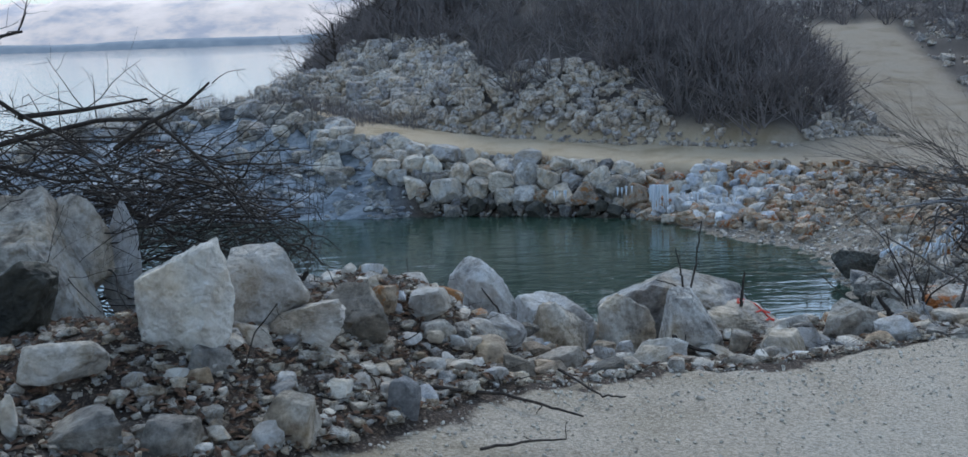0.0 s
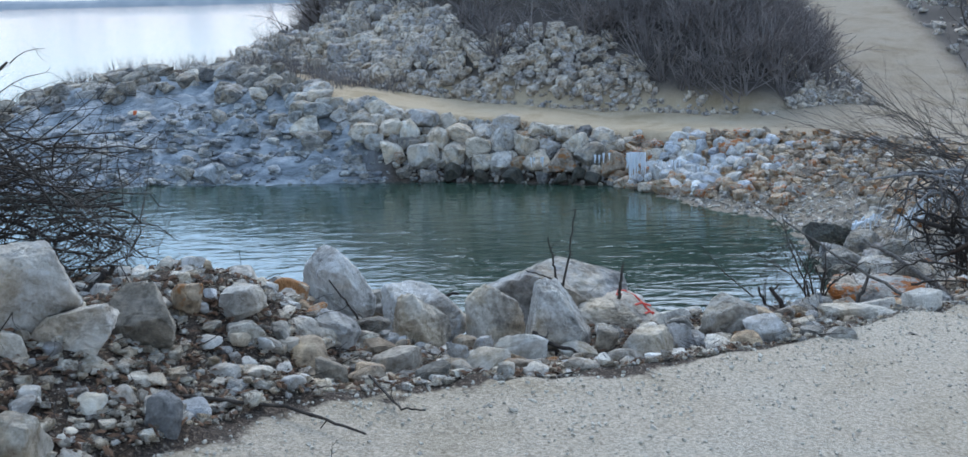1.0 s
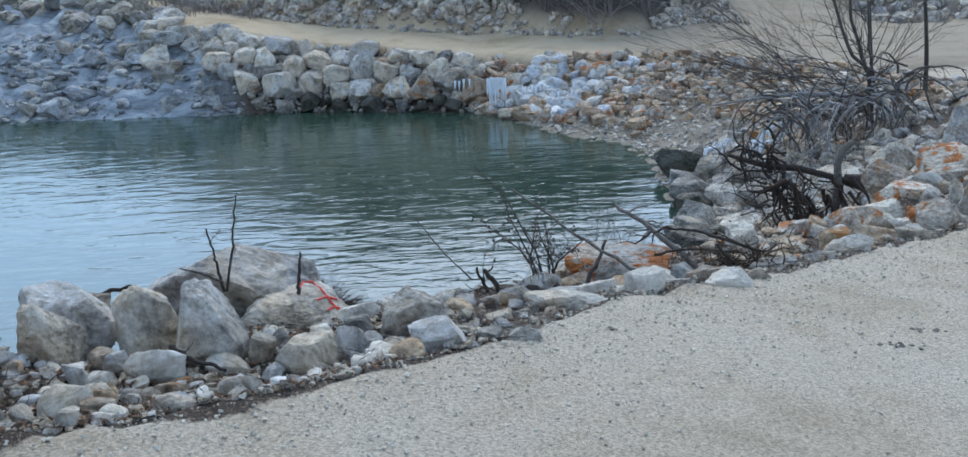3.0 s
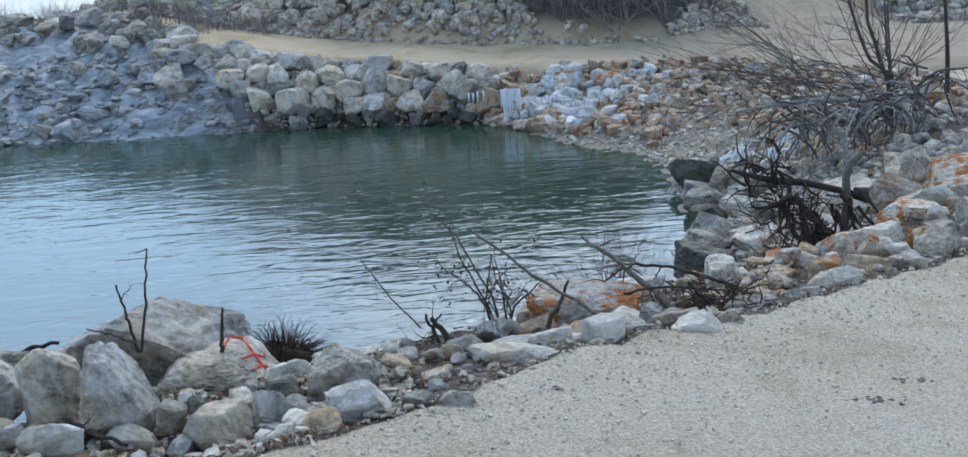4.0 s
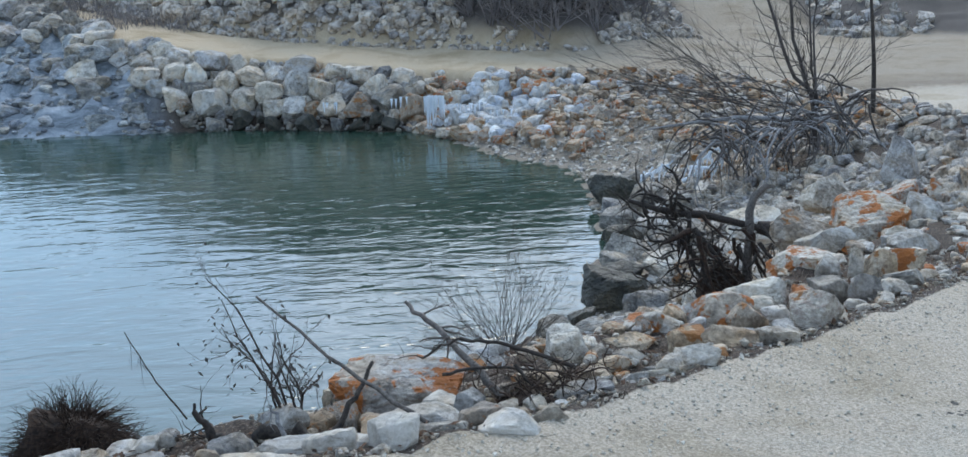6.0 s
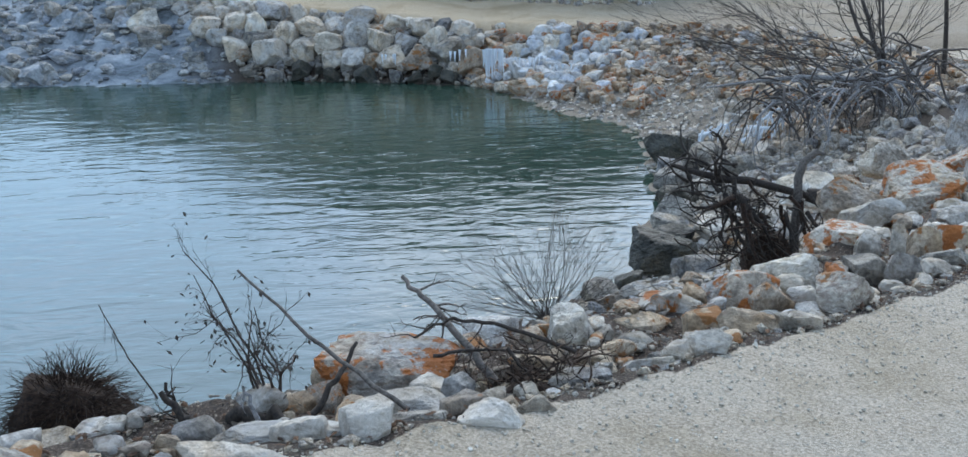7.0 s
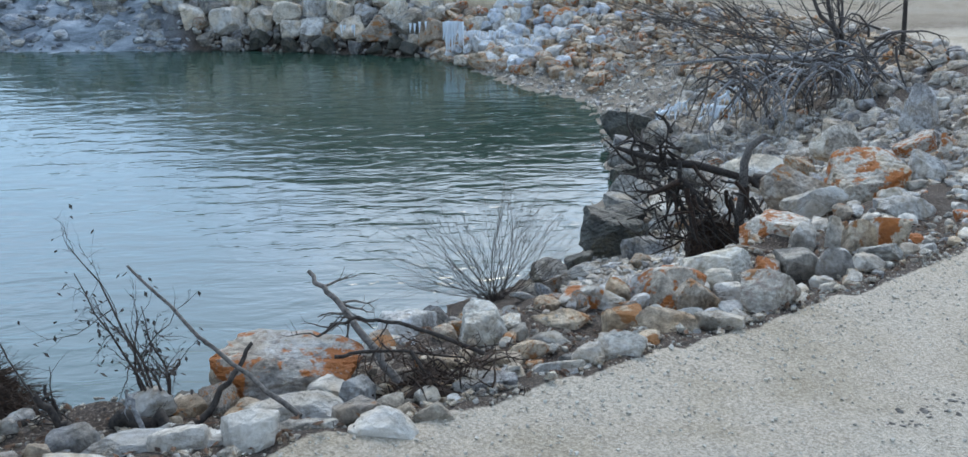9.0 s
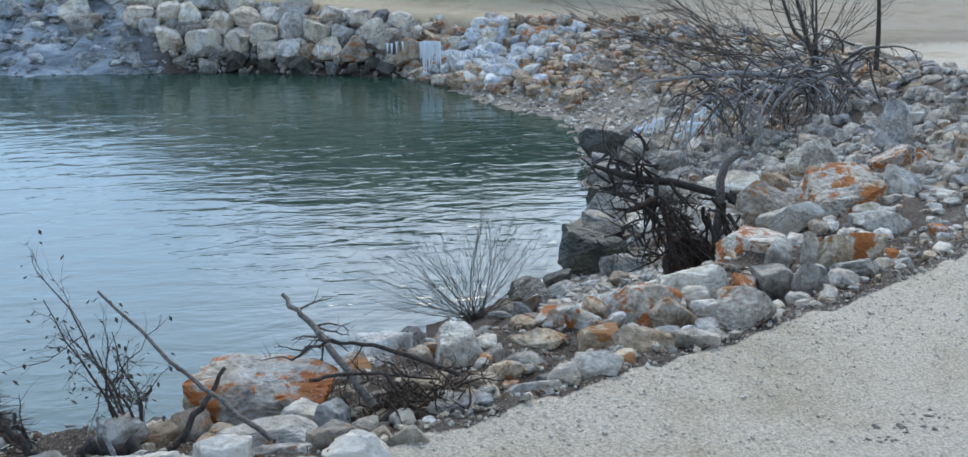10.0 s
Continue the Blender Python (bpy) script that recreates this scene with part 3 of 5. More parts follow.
boulder(-0.59, 3.87, 0.89, (0.30, 0.19, 0.18), -8, 8, PALE_STONE, "s")
boulder(-0.45, 4.09, 0.88, (0.23, 0.20, 0.21), 5, 9, GREY_STONE, "b")
boulder(-0.80, 3.47, 0.88, (0.15, 0.14, 0.15), 12, 10, GREY_STONE, "b")
boulder(-0.75, 3.71, 0.90, (0.21, 0.11, 0.12), -14, 11, LIMESTONE, "s")
boulder(-0.55, 3.26, 0.77, (0.16, 0.16, 0.18), 0, 12, LIMESTONE, "r")
boulder(-0.83, 3.01, 0.80, (0.18, 0.14, 0.14), -8, 13, GREY_STONE, "s")
boulder(-1.01, 2.97, 0.85, (0.19, 0.12, 0.13), 5, 14, GREY_STONE, "s")
boulder(-1.16, 3.27, 0.96, (0.24, 0.10, 0.12), 12, 15, LIMESTONE, "s")
boulder(-1.18, 2.91, 0.91, (0.04, 0.04, 0.13), -14, 16, PALE_STONE, "b")
boulder(-0.26, 3.60, 0.71, (0.11, 0.11, 0.16), 0, 17, GREY_STONE, "r")
boulder(-0.23, 4.52, 0.80, (0.18, 0.16, 0.14), -8, 18, PALE_STONE, "b")
boulder(-0.37, 4.38, 0.86, (0.11, 0.10, 0.12), 5, 19, TAN_STONE, "r")
boulder(-0.01, 5.70, 0.54, (0.33, 0.27, 0.45), 12, 220, PALE_STONE, "r")
boulder(0.07, 4.85, 0.60, (0.16, 0.14, 0.17), -14, 21, LIMESTONE, "b")
boulder(0.35, 5.99, 0.32, (0.43, 0.39, 0.37), 0, 22, LIMESTONE, "r")
boulder(0.29, 4.90, 0.44, (0.20, 0.16, 0.16), -8, 23, LIMESTONE, "b")
boulder(0.65, 5.01, 0.38, (0.11, 0.09, 0.16), 5, 24, LIMESTONE, "s")
boulder(-0.18, 4.37, 0.73, (0.14, 0.09, 0.10), 12, 25, LIMESTONE, "s")
boulder(-0.03, 4.69, 0.65, (0.13, 0.09, 0.10), -14, 26, LIMESTONE, "b")
boulder(-0.40, 3.67, 0.74, (0.08, 0.06, 0.09), 0, 27, PALE_STONE, "s")
boulder(-0.50, 3.79, 0.80, (0.11, 0.09, 0.09), -8, 28, LIMESTONE, "b")
boulder(-0.83, 3.40, 0.86, (0.10, 0.07, 0.07), 5, 29, TAN_STONE, "b")
boulder(0.11, 4.36, 0.58, (0.11, 0.09, 0.13), 12, 30, GREY_STONE, "b")
boulder(0.32, 5.69, 0.38, (0.30, 0.26, 0.36), -14, 31, LIMESTONE, "b")
boulder(0.04, 6.66, 0.24, (0.17, 0.16, 0.18), 0, 32, GREY_STONE, "r")
boulder(0.24, 6.46, 0.26, (0.38, 0.15, 0.15), -8, 33, GREY_STONE, "s")
boulder(0.35, 6.16, 0.24, (0.19, 0.16, 0.16), 5, 34, GREY_STONE, "b")
boulder(0.68, 5.89, 0.33, (0.27, 0.24, 0.40), 12, 35, LIMESTONE, "b")
boulder(1.00, 6.37, 0.25, (0.80, 0.58, 0.61), -14, 36, LIMESTONE, "b")
boulder(0.97, 5.67, 0.40, (0.29, 0.26, 0.38), 0, 37, LIMESTONE, "b")
boulder(1.28, 6.09, 0.30, (0.49, 0.38, 0.23), -8, 38, LIMESTONE, "r")
boulder(1.35, 6.19, 0.28, (0.25, 0.22, 0.25), 5, 39, PALE_STONE, "b")
boulder(1.52, 6.02, 0.28, (0.22, 0.17, 0.14), 12, 40, PALE_STONE, "b")
boulder(0.79, 5.44, 0.33, (0.24, 0.16, 0.19), -14, 41, PALE_STONE, "s")
boulder(0.63, 5.50, 0.33, (0.10, 0.09, 0.11), 0, 42, LIMESTONE, "b")
boulder(1.05, 5.47, 0.31, (0.20, 0.09, 0.10), -8, 43, LIMESTONE, "s")
boulder(1.17, 5.56, 0.33, (0.11, 0.11, 0.15), 5, 44, GREY_STONE, "r")
boulder(1.23, 5.71, 0.30, (0.09, 0.08, 0.13), 12, 45, GREY_STONE, "b")
boulder(1.34, 5.45, 0.33, (0.22, 0.21, 0.17), -14, 46, LIMESTONE, "r")
boulder(1.51, 5.61, 0.30, (0.16, 0.14, 0.18), 0, 47, PALE_STONE, "b")
boulder(1.77, 5.82, 0.34, (0.29, 0.25, 0.26), -8, 48, LIMESTONE, "b")
boulder(1.84, 5.35, 0.40, (0.22, 0.16, 0.17), 5, 49, LIMESTONE, "s")
boulder(2.07, 5.76, 0.31, (0.26, 0.10, 0.09), 12, 50, LIMESTONE, "s")
boulder(2.03, 5.42, 0.37, (0.11, 0.10, 0.10), -14, 51, GREY_STONE, "b")
boulder(2.16, 5.42, 0.37, (0.16, 0.08, 0.09), 0, 52, LIMESTONE, "s")
boulder(2.42, 5.95, 0.31, (0.41, 0.16, 0.11), -8, 53, PALE_STONE, "s")
boulder(1.55, 5.28, 0.37, (0.09, 0.08, 0.09), 5, 54, GREY_STONE, "b")
boulder(0.52, 5.33, 0.36, (0.09, 0.08, 0.11), 12, 55, LIMESTONE, "b")
boulder(0.61, 5.07, 0.38, (0.07, 0.06, 0.07), -14, 56, GREY_STONE, "b")
boulder(1.63, 5.77, 0.26, (0.11, 0.07, 0.08), 0, 57, GREY_STONE, "b")
boulder(2.86, 7.11, 0.09, (0.56, 0.42, 0.30), -8, 158, RUSTY_STONE, "r")
boulder(2.65, 7.30, -0.02, (0.28, 0.25, 0.29), 5, 59, LIMESTONE, "b")
boulder(2.89, 6.63, 0.17, (0.39, 0.15, 0.09), 12, 60, PALE_STONE, "s")
boulder(2.80, 6.23, 0.29, (0.19, 0.17, 0.16), -14, 61, PALE_STONE, "b")
boulder(3.00, 6.87, 0.11, (0.18, 0.12, 0.12), 0, 62, PALE_STONE, "b")
boulder(3.11, 6.79, 0.13, (0.13, 0.11, 0.16), -8, 63, GREY_STONE, "b")
boulder(2.96, 6.35, 0.24, (0.21, 0.08, 0.07), 5, 64, LIMESTONE, "s")
boulder(3.13, 6.44, 0.23, (0.21, 0.12, 0.13), 12, 65, TAN_STONE, "s")
boulder(3.21, 6.30, 0.25, (0.22, 0.13, 0.13), -14, 66, PALE_STONE, "s")
boulder(3.37, 6.43, 0.23, (0.16, 0.09, 0.10), 0, 67, LIMESTONE, "s")
boulder(3.28, 6.50, 0.21, (0.09, 0.06, 0.06), -8, 68, TAN_STONE, "b")
boulder(2.51, 6.28, 0.23, (0.52, 0.20, 0.11), 5, 69, PALE_STONE, "s")
boulder(2.58, 6.24, 0.26, (0.22, 0.14, 0.14), 12, 70, PALE_STONE, "b")
boulder(2.23, 6.33, 0.21, (0.16, 0.14, 0.14), -14, 71, GREY_STONE, "b")
boulder(2.61, 6.93, -0.02, (0.10, 0.09, 0.10), 0, 72, PALE_STONE, "b")
boulder(3.27, 7.68, -0.11, (0.50, 0.21, 0.18), -8, 73, PALE_STONE, "s")
boulder(3.28, 8.01, -0.16, (0.33, 0.28, 0.24), 5, 74, LIMESTONE, "r")
boulder(3.17, 7.21, 0.02, (0.36, 0.16, 0.12), 12, 75, TAN_STONE, "b")
boulder(3.56, 6.80, 0.16, (0.26, 0.15, 0.11), -14, 76, LIMESTONE, "s")
boulder(3.60, 7.41, 0.10, (0.23, 0.20, 0.25), 0, 77, LIMESTONE, "b")
boulder(3.66, 7.11, 0.10, (0.17, 0.14, 0.12), -8, 78, TAN_STONE, "b")
boulder(3.75, 7.46, 0.04, (0.09, 0.08, 0.14), 5, 79, LIMESTONE, "b")
boulder(3.97, 7.74, -0.01, (0.34, 0.13, 0.12), 12, 80, TAN_STONE, "s")
boulder(3.88, 7.36, 0.06, (0.24, 0.12, 0.12), -14, 81, LIMESTONE, "s")
boulder(3.85, 6.93, 0.14, (0.21, 0.08, 0.09), 0, 82, PALE_STONE, "s")
boulder(3.97, 7.00, 0.15, (0.13, 0.13, 0.13), -8, 83, PALE_STONE, "r")
boulder(4.11, 7.10, 0.14, (0.20, 0.14, 0.15), 5, 84, LIMESTONE, "s")
boulder(3.90, 7.08, 0.11, (0.10, 0.07, 0.07), 12, 85, GREY_STONE, "b")
boulder(4.10, 8.04, -0.02, (0.22, 0.20, 0.18), -14, 86, RUSTY_STONE, "b")
boulder(4.22, 7.66, 0.02, (0.18, 0.16, 0.15), 0, 87, TAN_STONE, "b")
boulder(4.28, 8.12, -0.04, (0.12, 0.11, 0.19), -8, 88, TAN_STONE, "b")
boulder(4.53, 8.15, -0.04, (0.40, 0.32, 0.26), 5, 89, RUSTY_STONE, "b")
boulder(4.63, 8.06, -0.05, (0.23, 0.20, 0.28), 12, 90, TAN_STONE, "b")
boulder(4.37, 7.47, 0.07, (0.27, 0.15, 0.14), -14, 91, TAN_STONE, "b")
boulder(4.61, 7.49, 0.07, (0.22, 0.12, 0.13), 0, 92, LIMESTONE, "s")
boulder(4.85, 8.19, -0.09, (0.19, 0.14, 0.16), -8, 93, PALE_STONE, "s")
boulder(4.90, 7.85, -0.00, (0.19, 0.08, 0.10), 5, 94, PALE_STONE, "s")
boulder(4.93, 7.86, 0.05, (0.32, 0.28, 0.25), 12, 95, TAN_STONE, "b")
boulder(4.91, 8.79, -0.16, (0.42, 0.26, 0.24), -14, 96, LIMESTONE, "b")
boulder(5.21, 9.25, -0.25, (0.39, 0.15, 0.11), 0, 97, TAN_STONE, "s")
boulder(5.19, 8.76, -0.18, (0.17, 0.15, 0.18), -8, 98, RUSTY_STONE, "b")
boulder(5.36, 8.77, -0.15, (0.22, 0.20, 0.20), 5, 99, GREY_STONE, "b")
boulder(5.50, 8.61, -0.11, (0.17, 0.15, 0.22), 12, 100, LIMESTONE, "b")
boulder(5.52, 9.65, -0.25, (0.46, 0.30, 0.22), -14, 101, RUSTY_STONE, "b")
boulder(5.59, 9.40, -0.23, (0.17, 0.15, 0.22), 0, 102, LIMESTONE, "b")
boulder(5.78, 9.39, -0.21, (0.13, 0.12, 0.26), -8, 103, LIMESTONE, "b")
boulder(5.85, 9.24, -0.18, (0.22, 0.20, 0.29), 5, 104, TAN_STONE, "b")
boulder(5.85, 8.85, -0.14, (0.31, 0.17, 0.17), 12, 105, GREY_STONE, "s")
boulder(6.17, 9.56, -0.27, (0.27, 0.24, 0.28), -14, 106, RUSTY_STONE, "b")
boulder(6.88, 11.75, -0.62, (0.66, 0.55, 0.54), 0, 107, RUSTY_STONE, "r")
boulder(6.37, 11.84, -0.66, (0.61, 0.39, 0.42), -8, 108, TAN_STONE, "b")
boulder(6.26, 11.12, -0.54, (0.52, 0.20, 0.25), 5, 109, PALE_STONE, "s")
boulder(6.73, 10.64, -0.44, (0.47, 0.19, 0.19), 12, 110, LIMESTONE, "s")
boulder(7.51, 12.07, -0.59, (0.31, 0.31, 0.37), -14, 111, LIMESTONE, "r")
boulder(8.33, 13.55, -0.88, (0.17, 0.15, 0.47), 0, 112, RUSTY_STONE, "b")
boulder(6.67, 10.76, -0.47, (0.23, 0.16, 0.14), -8, 113, RUSTY_STONE, "b")
boulder(8.34, 16.40, -1.45, (0.56, 0.48, 0.52), 5, 114, LIMESTONE, "b")
boulder(9.90, 17.67, -1.37, (0.57, 0.51, 0.73), 12, 115, LIMESTONE, "b")
boulder(6.82, 14.54, -1.28, (0.59, 0.37, 0.40), -14, 116, PALE_STONE, "b")
boulder(4.02, 8.11, -0.06, (0.18, 0.13, 0.11), 0, 117, TAN_STONE, "b")
boulder(3.75, 7.72, -0.01, (0.06, 0.05, 0.09), -8, 118, PALE_STONE, "b")
boulder(4.27, 7.43, 0.05, (0.07, 0.06, 0.10), 5, 119, PALE_STONE, "b")
boulder(5.33, 8.09, -0.03, (0.12, 0.06, 0.07), 12, 120, LIMESTONE, "s")


def bank_stones():
    """Loose stones between and behind the boulders."""
    r = np.random.RandomState(5)
    boxes = [(o.location.x, o.location.y, max(o.dimensions.x, .05)) for o in scene.objects if o.name.startswith("boulder")]
    many = 150
    made, tries, small = 0, 0, {}
    while made < many + 620 and tries < 30000:
        tries += 1
        filler = made >= many
        k = (r.randint(5, 8) if r.uniform() < .12 else r.randint(8, 17)) if filler else r.randint(6, 19) if made < 60 else r.randint(13, 20)
        f = r.uniform()
        (ax, ay), (bx, by) = EDGE[k], EDGE[k + 1]
        out = r.uniform(.08, 1.6) if filler else r.uniform(.35, 6.5) if k > 12 else r.uniform(.5, 3.2)
        nx, ny = -(by - ay), bx - ax
        n = math.hypot(nx, ny)
        x, y = ax + f * (bx - ax) + nx / n * out, ay + f * (by - ay) + ny / n * out
        s = .05 + .10 * r.uniform() ** 1.5 if filler else r.uniform(.10, .24) + (.16 * r.uniform() if k > 13 else 0) + (.2 * r.uniform() if k > 15 else 0)
        if not within(np.array(x), np.array(y), EDGE) or any(math.hypot(x - a, y - b) < .36 * (w + s) for a, b, w in boxes):
            continue
        z = ground_z(x, y)
        if z < WATER_Z + .1:
            continue
        boxes.append((x, y, s))
        made += 1
        stuff = (LIMESTONE, TAN_STONE, PALE_STONE, PALE_STONE, TAN_STONE, RUSTY_STONE, PALE_STONE, LIMESTONE)[r.randint(8)] if k > 10 else (LIMESTONE, TAN_STONE, GREY_STONE, LIMESTONE, TAN_STONE)[r.randint(5)]
        if filler:
            small.setdefault(stuff.name, (stuff, []))[1].append((x, y, z + .15 * s, s))
            continue
        meshes = stone_set(stuff, 4)
        ob = new("boulder", meshes[r.randint(len(meshes))])
        ob.matrix_world = pose(x, y, z + .16 * s, r.uniform(-28, 28), r.uniform(-28, 28), r.uniform(0, 360)) @ Matrix.Diagonal((s * 1.2, s * r.uniform(.55, .9), s * r.uniform(.3, .7), 1))
        tagged(ob, "loose broken limestone rock on the sloping bank", "boulder", "loose rocks of the bank")
    for k, (stuff, spots) in enumerate(small.values()):
        x, y, z, s = np.array(spots).T
        stone_field("bank_stones", x, y, z, s * 1.15, stuff, 3, 60 + k, "small broken stones wedged between the boulders", "stones", .7)


bank_stones()


def rubble():
    """Small broken stones in the dark litter of the bank, and grit along the road."""
    r = np.random.RandomState(8)
    x, y = np.r_[r.uniform(-1.9, 2.0, 60000), r.uniform(1.9, 7.5, 30000)], np.r_[r.uniform(1.8, 6.2, 60000), r.uniform(4.6, 10.5, 30000)]
    d = away(x, y, EDGE)
    ok = within(x, y, EDGE) & (d < 2.0) & (d > 0) & (r.uniform(size=90000) < np.exp(-d / 1.1))
    x, y = np.r_[x[:60000][ok[:60000]][:21000], x[60000:][ok[60000:]][:6500]], np.r_[y[:60000][ok[:60000]][:21000], y[60000:][ok[60000:]][:6500]]
    s = .005 + .022 * r.uniform(size=len(x)) ** 2 + .042 * r.uniform(size=len(x)) * (r.uniform(size=len(x)) < .13)
    stone_field("rubble", x, y, top(x, y) + .3 * s, s, RUBBLE, 1, 21, "small broken limestone rubble in dark litter", "rubble", .6)
    x, y = r.uniform(-.9, 1.6, 1500), r.uniform(2.8, 5.6, 1500)
    d = away(x, y, EDGE)
    ok = within(x, y, EDGE) & (d < 1.5) & (d > .04)
    x, y = x[ok][:330], y[ok][:330]
    s = .025 + .075 * r.uniform(size=len(x)) ** 1.8
    stone_field("broken_stones", x, y, top(x, y) + .2 * s, s, PALE_STONE, 3, 24, "pale broken stones lying in the dark litter", "stones", .65)
    x, y = r.uniform(-1.5, 8.5, 90000), r.uniform(2.2, 10.5, 90000)
    d = away(x, y, EDGE)
    ok = ~within(x, y, EDGE) & (d < 3.4) & (r.uniform(size=90000) < .9 * np.exp(-d / .42) + .03)
    x, y = x[ok][:13000], y[ok][:13000]
    s = .005 + .010 * r.uniform(size=len(x)) ** 2 + .010 * (r.uniform(size=len(x)) < .01)
    stone_field("road_grit", x, y, top(x, y) + .25 * s, s, GRIT, 1, 22, "pale loose gravel on the road and its edge", "gravel", .8)


RUBBLE = rock_material("rubble_stone", (.26, .215, .175), (.55, .49, .42), (.80, .76, .69), scale=6)
GRIT = plain_material("gravel_stone", (.40, .36, .30), (.62, .57, .49), .9, 40, .3, .003)
rubble()


def litter():
    """Dead leaves, bark and broken twigs lying in the bank's dirt."""
    r = np.random.RandomState(12)
    x, y = np.r_[r.uniform(-1.9, 1.8, 26000), r.uniform(1.8, 7.5, 10000)], np.r_[r.uniform(1.8, 6.2, 26000), r.uniform(4.6, 10.5, 10000)]
    mixed = r.permutation(36000)
    x, y = x[mixed], y[mixed]
    d = away(x, y, EDGE)
    ok = within(x, y, EDGE) & (d < 1.9)
    x, y = x[ok], y[ok]
    z = top(x, y)
    paths = []
    for k in range(0, min(len(x), 1500)):
        a = r.uniform(0, 6.283)
        paths.append(stick(r, (x[k], y[k], z[k] + .008), (math.cos(a), math.sin(a), r.uniform(-.1, .25)), r.uniform(.03, .16), r.uniform(.0012, .0035), .25, 3))
    tagged(new("twig_litter", tubes("twig_litter", paths, BARK, 3)), "dark broken twigs strewn over the bank", "twigs", kind="stuff")
    verts, faces = [], []
    for k in range(1500, min(len(x), 11000)):
        a, s = r.uniform(0, 6.283), r.uniform(.008, .028)
        u = np.array((math.cos(a), math.sin(a), r.uniform(-.5, .5))) * s
        w = np.array((-math.sin(a), math.cos(a), r.uniform(-.5, .5))) * s * .55
        p = np.array((x[k], y[k], z[k] + .010 + .01 * r.uniform()))
        n = len(verts)
        verts += [p - u, p + w * .8 - u * .2, p + u, p - w * .8 - u * .2, p + (0, 0, .006)]
        faces += [(n, n + 1, n + 4), (n + 1, n + 2, n + 4), (n + 2, n + 3, n + 4), (n + 3, n, n + 4)]
    tagged(new("leaf_litter", mesh_of("leaf_litter", verts, faces, LITTER, False)), "dry brown fallen leaves on the bank", "leaves", kind="stuff")


LITTER = plain_material("dead_leaves", (.028, .016, .011), (.20, .108, .062), .9, 30, .2, .002)
litter()


# ---- far side: embankment, ridge, frost, icicles, rubble slope ----
def along(line, a, b, count, r):
    """Points strewn along a stretch of a broken line, from corner a to corner b."""
    seg = np.array(line[a:b + 1])
    length = np.hypot(*np.diff(seg, axis=0).T)
    s = np.sort(r.uniform(0, length.sum(), count))
    edges = np.r_[0, np.cumsum(length)]
    return np.stack([np.interp(s, edges, seg[:, 0]), np.interp(s, edges, seg[:, 1])], -1)


def debris_reach(x):
    """How far the broken rock runs up the hill from the track."""
    return np.interp(x, (-8.5, -6, -3, -.7, .5, 1.65, 3, 4.4, 5.3, 6, 8, 9, 10.4, 13), (3, 4, 3.7, 2.8, 1.7, 1.4, 2.1, 2.1, 1.3, .1, .1, .2, .5, .8))


